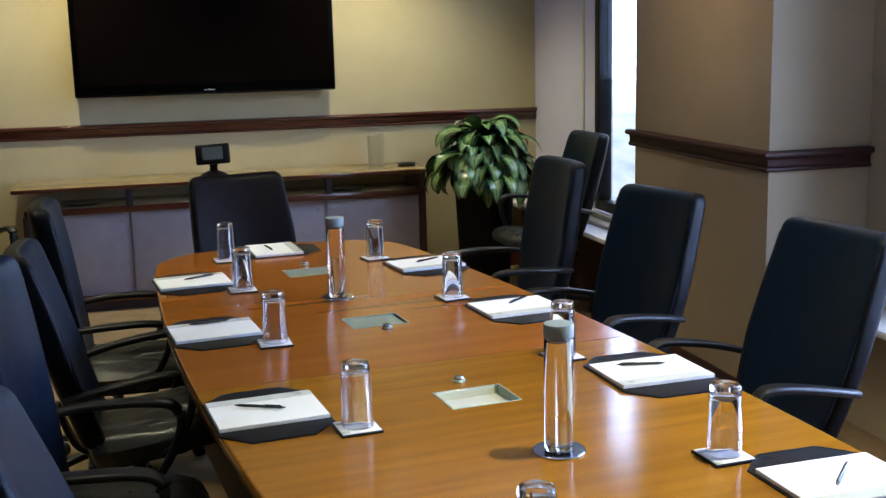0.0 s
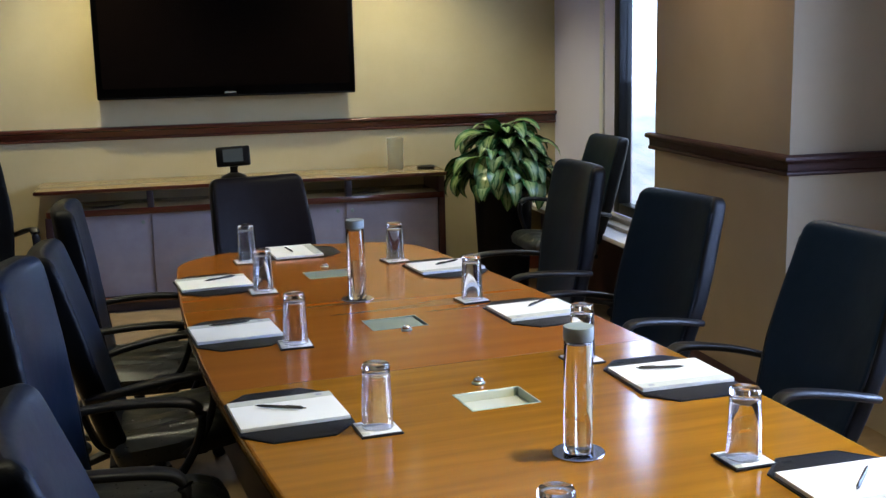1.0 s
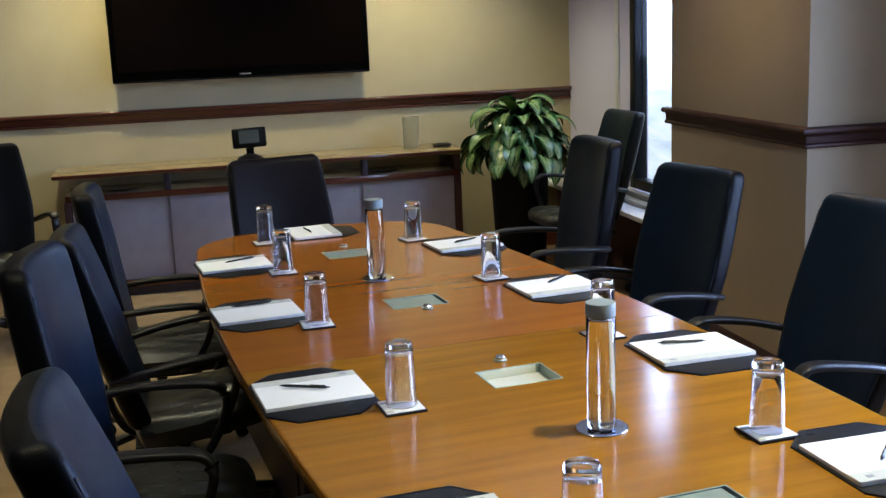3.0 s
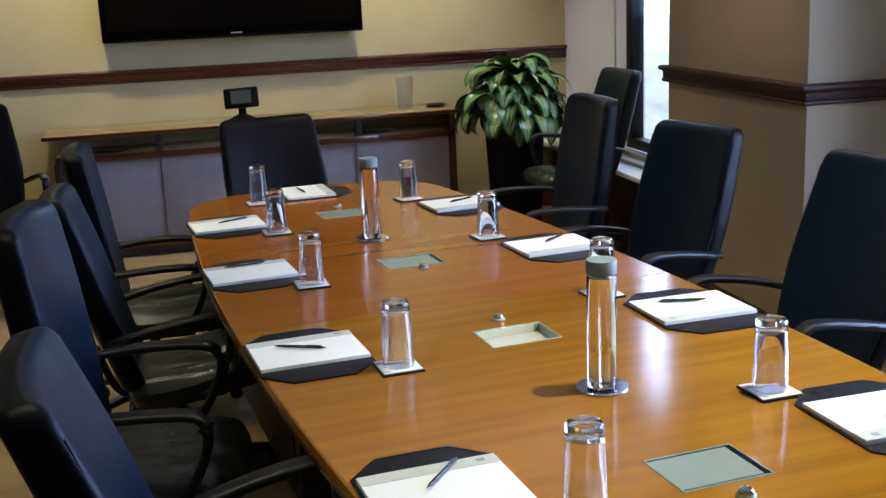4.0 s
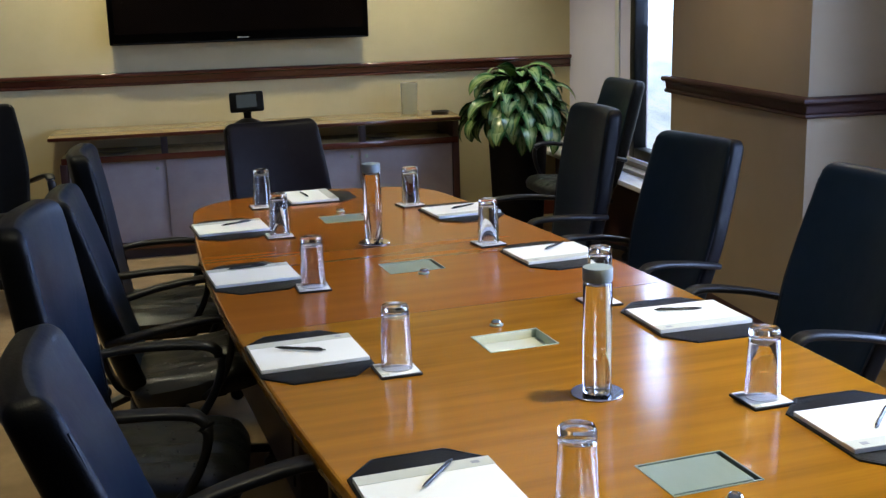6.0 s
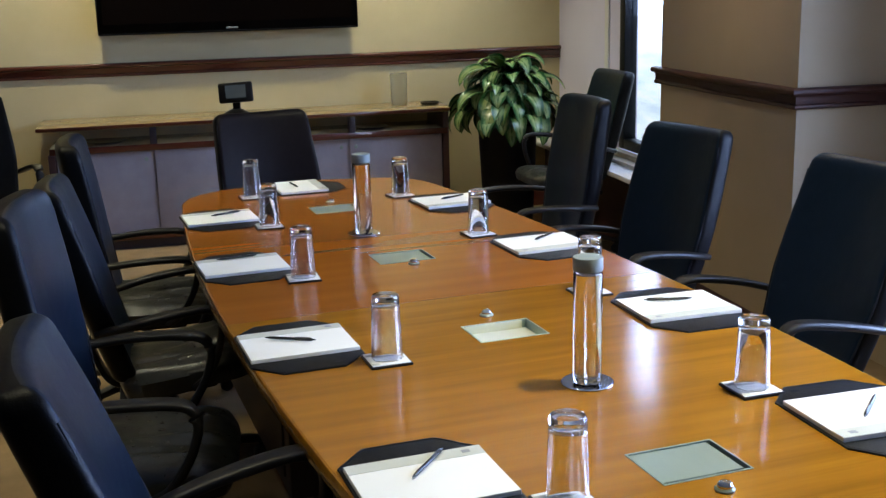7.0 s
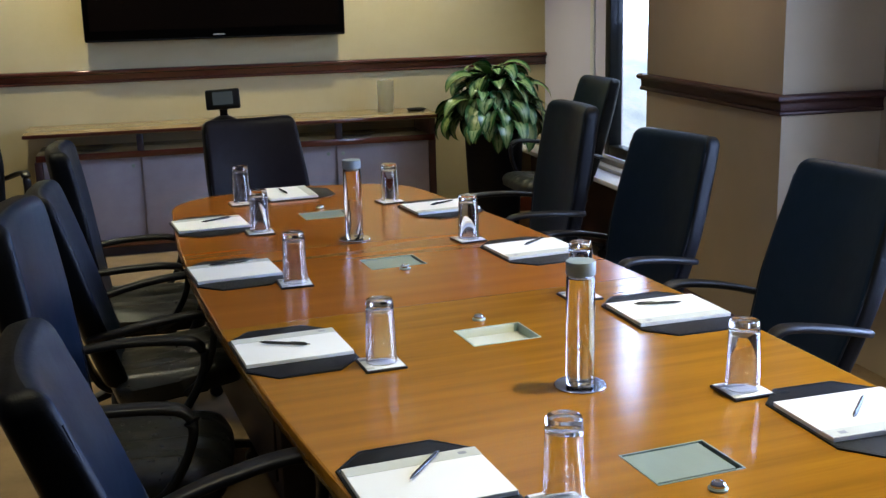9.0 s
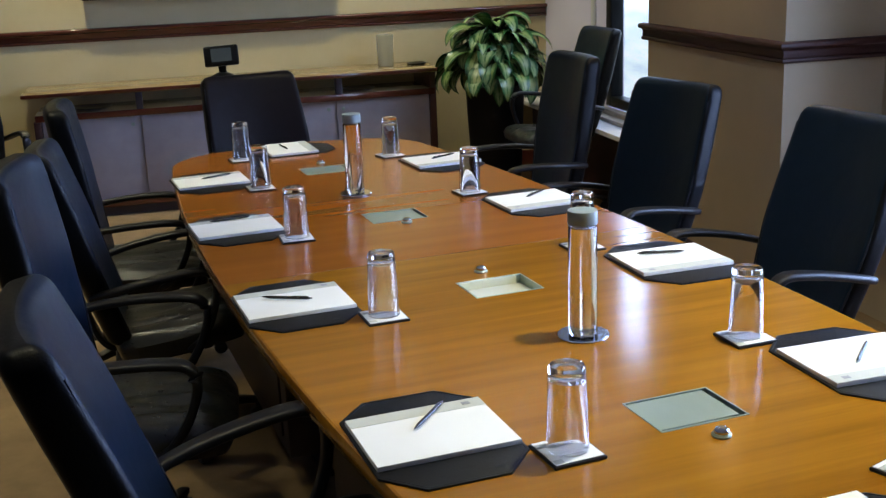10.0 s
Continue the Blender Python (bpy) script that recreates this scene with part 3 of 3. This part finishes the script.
def chamfered(w, h, c, d):
    return [(-w + c, -h), (w - c, -h), (w, -h + d), (w, h - d), (w - c, h), (-w + c, h), (-w, h - d), (-w, -h + d)]


def pad_holder(place):
    h = thing("pad_holder", "black leather writing mat with clipped corners on the table", "writing mat", place, "place settings")
    part("mat", prism(chamfered(0.129, 0.181, 0.060, 0.066), 0.0, 0.004, bevel=0.0012), M_HOLDER, h)
    ring = chamfered(0.124, 0.176, 0.058, 0.064)
    part("embossed_mark", boxed((0.052, -0.158, 0.0041), (0.070, -0.148, 0.0045), 0.0002, 1), M_PIPING, h, "small pressed mark")
    part("stitching", sweep([(x, y, 0.0042) for x, y in ring + ring[:1]], 0.0018, 0.0008), M_PIPING, h, "stitched border")
    return h


def notepad(place):
    """Paper pad, long side along x, bound strip on the +y side."""
    p = thing("notepad", "white paper notepad with a pale green strip on a black mat", "notepad", place, "notepads")
    part("paper", boxed((-0.124, -0.096, 0), (0.124, 0.096, 0.009), 0.0008, 1), M_PAPER, p)
    part("strip", boxed((-0.1235, 0.060, 0.0093), (0.1235, 0.0955, 0.0098)), M_STRIP, p, "pale green printed strip")
    part("printed_mark", boxed((0.085, 0.073, 0.0099), (0.100, 0.084, 0.0102)), M_GREYLOGO, p)
    return p


def pen(place):
    p = thing("pen", "slim black ballpoint pen lying on a notepad", "pen", place, "pens")
    b = lathe([(0, -0.070), (0.0008, -0.069), (0.0035, -0.056), (0.0045, -0.045), (0.0046, 0.062), (0.0035, 0.066), (0.002, 0.067), (0.002, 0.074), (0, 0.075)], 14)
    bmesh.ops.transform(b, matrix=Matrix.Rotation(radians(90), 4, "Y") @ Matrix.Diagonal((0.8, 0.8, 0.86, 1)), verts=b.verts)
    part("barrel", b, M_PEN, p)
    part("clip", boxed((0.016, -0.0010, 0.0036), (0.052, 0.0010, 0.0050), 0.0004, 1), M_PEN, p)
    return p


def coaster(place):
    c = thing("coaster", "square white paper coaster on a black backing", "coaster", place, "coasters")
    part("backing", boxed((-0.047, -0.047, 0), (0.047, 0.047, 0.0056), 0.001, 1), M_PLASTIC, c, "black backing")
    part("paper_face", boxed((-0.0435, -0.0435, 0.0058), (0.0435, 0.0435, 0.0072), 0.0004, 1), M_PAPER, c)
    part("printed_bar", boxed((-0.043, 0.020, 0.0074), (-0.004, 0.034, 0.0077)), M_COASTERPRINT, c)
    part("printed_bar", boxed((-0.002, 0.023, 0.0074), (0.024, 0.031, 0.0077)), M_COASTERPRINT, c)
    part("printed_mark", boxed((0.029, -0.007, 0.0074), (0.038, 0.001, 0.0077)), M_GREYLOGO, c)
    part("printed_line", boxed((-0.022, -0.018, 0.0074), (0.020, -0.0155, 0.0077)), M_STRIP, c)
    part("corner_mark", boxed((-0.042, -0.041, 0.0074), (-0.026, -0.028, 0.0077)), M_STRIP, c)
    return c


def tumbler(place):
    """A highball glass standing upside down."""
    g = thing("drinking_glass", "clear highball glass upside down on a coaster", "glass", place, "glasses")
    prof = [(0.0347, 0.0), (0.0351, 0.001), (0.0351, 0.002), (0.0310, 0.132), (0.0303, 0.139), (0.0278, 0.1435), (0.022, 0.1445), (0.013, 0.1435), (0.0, 0.1425)]
    inner = [(0.0, 0.129), (0.012, 0.1293), (0.0235, 0.1272), (0.0276, 0.1222), (0.0292, 0.114), (0.0337, 0.002), (0.0342, 0.0005), (0.0347, 0.0)]
    part("glass_body", lathe(inner + prof[1:], 40), M_GLASS, g, smooth=50)
    return g


def water_bottle(place):
    b = thing("water_bottle", "clear cylindrical water bottle with a grey cap", "bottle", place, "bottles")
    R, H = 0.0298, 0.230
    out = [(0, 0.003), (0.02, 0.001), (R - 0.003, 0.0), (R, 0.004), (R, H), (R - 0.002, H + 0.004), (0.024, H + 0.006), (0.024, H + 0.02)]
    inn = [(0.021, H + 0.02), (0.021, H + 0.004), (R - 0.004, H), (R - 0.004, 0.014), (R - 0.008, 0.010), (0, 0.012)]
    part("glass_body", lathe(out + inn, 40), M_GLASS, b, smooth=50)
    part("water", lathe([(0, 0.0118), (R - 0.0082, 0.0098), (R - 0.0038, 0.0138), (R - 0.0038, 0.2285), (0, 0.2285)], 40), M_WATER, b, smooth=50)
    part("cap", lathe([(0.0242, H + 0.0065), (R + 0.0005, H + 0.0065), (R + 0.001, H + 0.010), (R + 0.001, H + 0.0325), (R, H + 0.0342), (0, H + 0.0345)], 40), M_CAP, b, "plain grey cap", 40)
    return b


def bottle_disc(place):
    d = thing("bottle_stand", "round mirror-bright steel bottle stand", "bottle stand", place, "bottle stands")
    part("disc", lathe([(0, 0), (0.0525, 0), (0.0545, 0.0015), (0.0545, 0.003), (0.053, 0.0045), (0, 0.0045)], 48), M_STEEL, d)
    return d


def cable_box(place, is_open):
    b = thing("cable_port", "brushed metal cable port set in the tabletop, " + ("its tray open" if is_open else "its lid closed"), "cable port", place, "cable ports")
    w, h, e = PORT_W, PORT_H, 0.004
    for lo, hi in (((-w, -h, -0.024), (w, -h + e, 0.0012)), ((-w, h - e, -0.024), (w, h, 0.0012)), ((-w, -h + e, -0.024), (-w + e, h - e, 0.0012)), ((w - e, -h + e, -0.024), (w, h - e, 0.0012))):
        part("rim", boxed(lo, hi, 0.0006, 1), M_ALU, b)
    part("tray", boxed((-w + e, -h + e, -0.024), (w - e, h - e, -0.021)), M_STRIP if is_open else M_BLACK, b)
    if is_open:
        # bright sheet over the far side only, stands for light falling in
        part("lit_wall", boxed((-w + e, h - e - 0.003, -0.0205), (w - e - 0.012, h - e - 0.0003, -0.0005)), M_TRAY_LIT, b, "inner wall coloured pale for the light on it")
    if not is_open:
        part("lid", boxed((-w + 0.005, -h + 0.012, -0.004), (w - 0.012, h - 0.005, -0.001), 0.001, 1), M_ALU, b, "brushed metal lid")
    return b


def button(place):
    k = thing("table_button", "small round metal microphone button on the table", "button", place, "table buttons")
    part("base", lathe([(0, 0), (0.016, 0), (0.017, 0.003), (0.014, 0.006), (0, 0.006)], 28), M_ALU, k)
    part("top", lathe([(0.013, 0.0062), (0.013, 0.010), (0.010, 0.014), (0, 0.0155)], 28), M_STEEL, k)
    return k


# notepads: x, y, turn of the strip side, pen x, y, turn (in the pad's own frame)
PADS = [(0.745, 2.285, 5.5, 0.011, 0.046, 47), (0.617, 3.085, 6, -0.016, 0.009, -32), (0.545, 3.87, 7, -0.005, 0.068, 4), (0.515, 4.60, 7, 0.025, 0.023, 20),
        (1.602, 2.33, 182, -0.01, -0.013, 45), (1.568, 3.08, 183, 0.006, -0.034, -14), (1.47, 3.84, 187, -0.035, -0.052, 35), (1.37, 4.61, 188, -0.022, -0.026, 23), (0.86, 5.12, -85, -0.009, -0.021, 5), (1.195, 1.745, 95, 0.0, 0.0, 40)]
for i, (x, y, a, px, py, pa) in enumerate(PADS):
    at = pose(x, y, ON, 0, 0, a)
    pad_holder(at @ pose(0, 0.0, 0, 0, 0, 0))
    notepad(at @ pose(0, 0.0, 0.0042))
    pen(at @ pose(px, py, 0.0042 + 0.0145, 0, 0, pa))
GLASSES = [(0.938, 2.153, 8), (0.796, 2.92, 5), (0.703, 3.686, 2), (0.675, 4.419, 4), (0.66, 4.99, 6), (1.464, 2.521, 4), (1.415, 3.29, 5), (1.324, 4.056, 9), (1.22, 4.815, 12), (1.41, 1.92, 22)]
for i, (x, y, a) in enumerate(GLASSES):
    coaster(pose(x, y, ON, 0, 0, a))
    tumbler(pose(x + 0.002, y + 0.004, ON + 0.0079, 0, 0, a))
for x, y in [(1.166, 2.658), (0.969, 4.205)]:
    bottle_disc(pose(x, y, ON))
    water_bottle(pose(x, y, ON + 0.0047, 0, 0, 20))
for i, y in enumerate(PORTS):
    cable_box(TABLE @ pose(0.005, y, ON), i == 1)
for x, y in [(1.20, 2.13), (1.10, 3.18), (1.04, 3.75), (0.94, 4.79)]:
    button(pose(x, y, ON))

# ---- credenza ----
CY = 7.50


def credenza():
    c = thing("credenza", "long low credenza with a maple top and grey sliding panels", "credenza", pose(0, 0, 0))
    x0, x1, back = -0.40, 2.12, FAR - 0.02
    part("top", boxed((x0, CY - 0.02, 0.745), (x1, back, 0.772), 0.006), M_CREDTOP, c, "maple top with a dark front edge")
    part("front_edge", boxed((x0 - 0.002, CY - 0.028, 0.750), (x1 + 0.002, CY - 0.0205, 0.770), 0.003), M_TRIM, c)
    part("shelf", boxed((x0 + 0.06, CY + 0.01, 0.615), (x1 - 0.04, back, 0.64), 0.003), M_GRANITE, c, "dark speckled shelf")
    part("shelf_edge", boxed((x0 + 0.06, CY - 0.005, 0.605), (x1 - 0.04, CY + 0.0095, 0.643), 0.003), M_TRIM, c, "mahogany lip")
    for x in (x0 + 0.66, 1.47):
        part("post", boxed((x - 0.02, CY + 0.01, 0.641), (x + 0.02, CY + 0.07, 0.744), 0.003), M_BASE, c)
    part("side", boxed((x0 + 0.05, CY + 0.0, 0.06), (x0 + 0.09, back, 0.604), 0.003), M_TRIM_Y_SHADED, c)
    part("side", boxed((x1 - 0.07, CY + 0.0, 0.06), (x1 - 0.03, back, 0.744), 0.003), M_TRIM_Y_SHADED, c)
    part("plinth", boxed((x0 + 0.09, CY + 0.05, 0.0), (x1 - 0.07, back, 0.06)), M_BASE, c)
    part("bottom", boxed((x0 + 0.09, CY + 0.01, 0.06), (x1 - 0.07, back, 0.10), 0.003), M_TRIM, c)
    part("carcass_back", boxed((x0 + 0.09, back - 0.03, 0.10), (x1 - 0.07, back, 0.604)), M_BASE, c)
    edges = [x0 + 0.092, 0.26, 0.86, 1.45, x1 - 0.072]
    for i, (a, b) in enumerate(zip(edges, edges[1:])):
        d = 0.02 if i % 2 else 0.035
        p = part("sliding_panel", boxed((a + 0.002, CY + d, 0.102), (b + (0.02 if i < 3 else -0.002), CY + d + 0.014, 0.603), 0.002), M_CREDPANEL, c, "grey sliding panel")
        k = lathe([(0, 0), (0.012, 0), (0.012, 0.004), (0.009, 0.005), (0, 0.003)], 20)
        bmesh.ops.transform(k, matrix=Matrix.Translation((a + 0.04 if i == 3 else b - 0.05, CY + d, 0.55)) @ Matrix.Rotation(radians(90), 4, "X"), verts=k.verts)
        part("finger_pull", k, M_ALU, p)
    return c


credenza()


def touch_panel(place):
    p = thing("touch_panel", "small black desktop control panel on a foot", "control panel", place)
    part("foot", lathe([(0, 0), (0.082, 0), (0.086, 0.010), (0.07, 0.020), (0.035, 0.036), (0, 0.038)], 32), M_PANEL, p)
    part("neck", sweep([(0, 0.02, 0.015), (0, 0.015, 0.05), (0, 0.0, 0.10)], [0.06, 0.045, 0.055], 0.02, up=(0, 1, 0)), M_PANEL, p)
    h = boxed((-0.105, -0.018, -0.062), (0.105, 0.018, 0.062), 0.012, 3)
    turn = Matrix.Translation((0, -0.005, 0.139)) @ Matrix.Rotation(radians(-2.5), 4, "Y") @ Matrix.Rotation(radians(-12), 4, "X")
    bmesh.ops.transform(h, matrix=turn, verts=h.verts)
    head = part("housing", h, M_PANEL, p)
    s = boxed((-0.062, -0.0205, -0.036), (0.062, -0.0185, 0.044), 0.0005, 1)
    bmesh.ops.transform(s, matrix=turn, verts=s.verts)
    part("display", s, M_LCD, head, "grey unlit display")
    return p


touch_panel(pose(0.775, 7.66, 0.773, 0, 0, -6))


def television():
    t = thing("television", "large flat black television mounted on the wall", "television", pose(0, 0, 0))
    x0, x1, z0, z1, y = -0.02, 1.59, 1.275, 2.23, FAR - 0.13
    part("cabinet", boxed((x0, y, z0), (x1, y + 0.07, z1), 0.012, 3), M_BLACK, t)
    part("screen", boxed((x0 + 0.035, y - 0.003, z0 + 0.065), (x1 - 0.035, y + 0.004, z1 - 0.035), 0.001, 1), M_SCREEN, t, "dark glossy screen")
    part("badge", boxed((0.755, y - 0.003, z0 + 0.022), (0.825, y + 0.002, z0 + 0.032), 0.001, 1), M_GREYLOGO, t, "small grey maker's badge")
    part("trim_strip", boxed((x0 + 0.02, y - 0.002, z0 + 0.008), (x1 - 0.02, y + 0.002, z0 + 0.012)), M_PLASTIC, t)
    part("wall_bracket", boxed((0.5, y + 0.0705, 1.5), (1.07, FAR - 0.001, 2.0)), M_PLASTIC, t)
    return t


television()

# ---- plant ----


def leaf_material():
    m = material("variegated_leaf", (0.03, 0.09, 0.03), 0.24)
    t, b = m.node_tree, m.node_tree.nodes["Principled BSDF"]
    uv = node(m, "ShaderNodeTexCoord")
    sep = node(m, "ShaderNodeSeparateXYZ")
    t.links.new(uv.outputs["UV"], sep.inputs["Vector"])
    across = node(m, "ShaderNodeMath")
    across.operation = "SUBTRACT"
    across.inputs[1].default_value = 0.5
    t.links.new(sep.outputs["X"], across.inputs[0])
    absolute = node(m, "ShaderNodeMath")
    absolute.operation = "ABSOLUTE"
    t.links.new(across.outputs[0], absolute.inputs[0])
    noisy = node(m, "ShaderNodeTexNoise", Scale=9.0, Detail=4.0)
    t.links.new(uv.outputs["UV"], noisy.inputs["Vector"])
    add = node(m, "ShaderNodeMath")
    add.operation = "MULTIPLY_ADD"
    add.inputs[1].default_value = 0.35
    t.links.new(noisy.outputs["Fac"], add.inputs[0])
    t.links.new(absolute.outputs[0], add.inputs[2])
    pattern = ramp(m, add.outputs[0], [(0.18, (0.07, 0.15, 0.04)), (0.27, (0.26, 0.34, 0.13)), (0.40, (0.17, 0.26, 0.09)), (0.54, (0.018, 0.075, 0.020))])
    info = node(m, "ShaderNodeNewGeometry")
    hue = node(m, "ShaderNodeHueSaturation")
    shade = node(m, "ShaderNodeMapRange")
    shade.inputs["To Min"].default_value, shade.inputs["To Max"].default_value = 0.65, 1.25
    t.links.new(info.outputs["Random Per Island"], shade.inputs["Value"])
    t.links.new(shade.outputs["Result"], hue.inputs["Value"])
    t.links.new(pattern, hue.inputs["Color"])
    t.links.new(hue.outputs["Color"], b.inputs["Base Color"])
    return m


M_LEAF = leaf_material()
M_YOUNG = varied("young_leaf", (0.07, 0.20, 0.03), (0.10, 0.27, 0.045), 30.0, 0.35)
M_STEM = varied("green_stem", (0.05, 0.09, 0.03), (0.09, 0.14, 0.05), 20.0, 0.5)


def add_leaf(bm, uv, base, heading, lift, length, width, droop, rng):
    """One curved, pointed blade with a folded midrib."""
    n, d = 9, Vector((math.cos(heading), math.sin(heading), 0))
    side = Vector((-d.y, d.x, 0))
    p, a = Vector(base), lift
    rows = []
    twist = rng.uniform(-0.35, 0.35)
    for i in range(n + 1):
        s = i / n
        w = width * (math.sin(math.pi * s**0.8) ** 0.8 if 0 < s < 1 else 0.02)
        up = Vector((-d.x * math.sin(a), -d.y * math.sin(a), math.cos(a)))
        sd = (side * math.cos(twist) + up * math.sin(twist))
        ripple = 0.05 * w * math.sin(9 * s + heading)
        rows.append(([bm.verts.new(p + sd * (w * u) + up * (0.22 * w * abs(u) + ripple * u)) for u in (-1, -0.5, 0, 0.5, 1)], s))
        p = p + (d * math.cos(a) + Vector((0, 0, math.sin(a)))) * (length / n)
        a -= droop / n
    for (r0, s0), (r1, s1) in zip(rows, rows[1:]):
        for j in range(4):
            f = bm.faces.new((r0[j], r0[j + 1], r1[j + 1], r1[j]))
            for loop, (u, v) in zip(f.loops, ((j / 4, s0), ((j + 1) / 4, s0), ((j + 1) / 4, s1), (j / 4, s1))):
                loop[uv].uv = (u, v)


def potted_plant(place):
    rng = random.Random(7)
    p = thing("potted_plant", "bushy variegated evergreen plant in a tall dark planter", "plant", place)
    part("planter", lathe([(0, 0), (0.15, 0), (0.155, 0.01), (0.185, 0.64), (0.19, 0.66), (0.18, 0.665), (0.17, 0.65), (0.168, 0.60), (0, 0.60)], 36), M_POT, p, "tall tapered black planter")
    part("soil", lathe([(0, 0.615), (0.10, 0.615), (0.167, 0.605)], 24), M_SOIL, p)
    count = 165
    for k in range(count):
        ring = (k / count) ** 0.85
        heading = k * 2.39996 + rng.uniform(-0.3, 0.3)
        d = Vector((math.cos(heading), math.sin(heading), 0))
        root = d * (0.015 + 0.09 * ring) + Vector((0, 0, 0.62))
        tip = d * (0.01 + 0.20 * ring + rng.uniform(-0.03, 0.03)) + Vector((0, 0, 0.99 - 0.26 * ring**1.6 + rng.uniform(-0.045, 0.035)))
        lift = radians(58 - 48 * ring + rng.uniform(-16, 16))
        b = bmesh.new()
        uv = b.loops.layers.uv.new("UVMap")
        add_leaf(b, uv, tip, heading + rng.uniform(-0.35, 0.35), lift, rng.uniform(0.19, 0.29), rng.uniform(0.046, 0.064), rng.uniform(1.9, 2.9), rng)
        leaf = part("leaf", b, M_LEAF, p, smooth=60)
        st = sweep(smooth_path([root, root * 0.55 + tip * 0.45 + Vector((0, 0, 0.02)), tip], 3), 0.007, 0.007, corner=0.9, up=(0.3, 0.2, 1))
        part("stem", st, M_STEM, leaf)
    for heading, lift, length in ((-0.75, 0.15, 0.13), (-2.2, 0.9, 0.15)):
        d = Vector((math.cos(heading), math.sin(heading), 0))
        tip = d * (0.25 if lift < 0.5 else 0.10) + Vector((0, 0, 0.86 if lift < 0.5 else 1.02))
        b = bmesh.new()
        uv = b.loops.layers.uv.new("UVMap")
        add_leaf(b, uv, tip, heading, lift, length, 0.036, 0.9, rng)
        leaf = part("leaf", b, M_YOUNG, p, "bright green young leaf", smooth=60)
        part("stem", sweep([d * 0.05 + Vector((0, 0, 0.62)), d * 0.1 + Vector((0, 0, 0.78)), tip], 0.006, 0.006, corner=0.9, up=(0.3, 0.2, 1)), M_STEM, leaf)
    return p


potted_plant(pose(2.425, 7.32, 0.0))

# ---- small things on the credenza ----
jug = thing("clear_tumbler", "tall clear acrylic holder standing on the credenza", "holder", pose(1.83, 7.78, 0.773))
part("holder_body", lathe([(0, 0), (0.05, 0), (0.055, 0.2), (0.051, 0.2), (0.046, 0.006), (0, 0.006)], 32), M_FROST, jug)
dish = thing("dark_dish", "flat dark round dish on the credenza", "dish", pose(2.02, 7.72, 0.773))
part("dish_body", lathe([(0, 0), (0.05, 0), (0.065, 0.012), (0.062, 0.013), (0.045, 0.004), (0, 0.004)], 32), M_PLASTIC, dish)
for x, r in ((-0.02, 0.12), (1.62, 0.11)):
    d = thing("dark_dish", "low dark oval tray on the credenza shelf", "tray", pose(x, 7.68, 0.641))
    part("dish_body", lathe([(0, 0), (r * 0.7, 0), (r, 0.014), (r * 0.95, 0.016), (r * 0.65, 0.004), (0, 0.004)], 32), M_PLASTIC, d)

# ---- ceiling lamps ----
M_GLOW = bpy.data.materials.new("lamp_glow")
M_GLOW.use_nodes = True
g = M_GLOW.node_tree.nodes["Principled BSDF"]
g.inputs["Emission Color"].default_value = (1.0, 0.8, 0.55, 1)
g.inputs["Emission Strength"].default_value = 6.0
# one fitting out of view for every beam, added fill included
for lx, ly, power, cone, edge, tone in DOWNLIGHTS:
    d = thing("ceiling_downlight", "small round recessed ceiling lamp, unseen, lit", "ceiling lamp", pose(lx, ly, CEIL), "ceiling lamps")
    part("ring", lathe([(0.05, -0.001), (0.065, -0.001), (0.068, -0.004), (0.062, -0.009), (0.05, -0.006)], 28), M_WHITE, d)
    part("lens", lathe([(0, -0.0015), (0.049, -0.0015), (0.049, -0.0035), (0, -0.0035)], 28), M_GLOW, d)
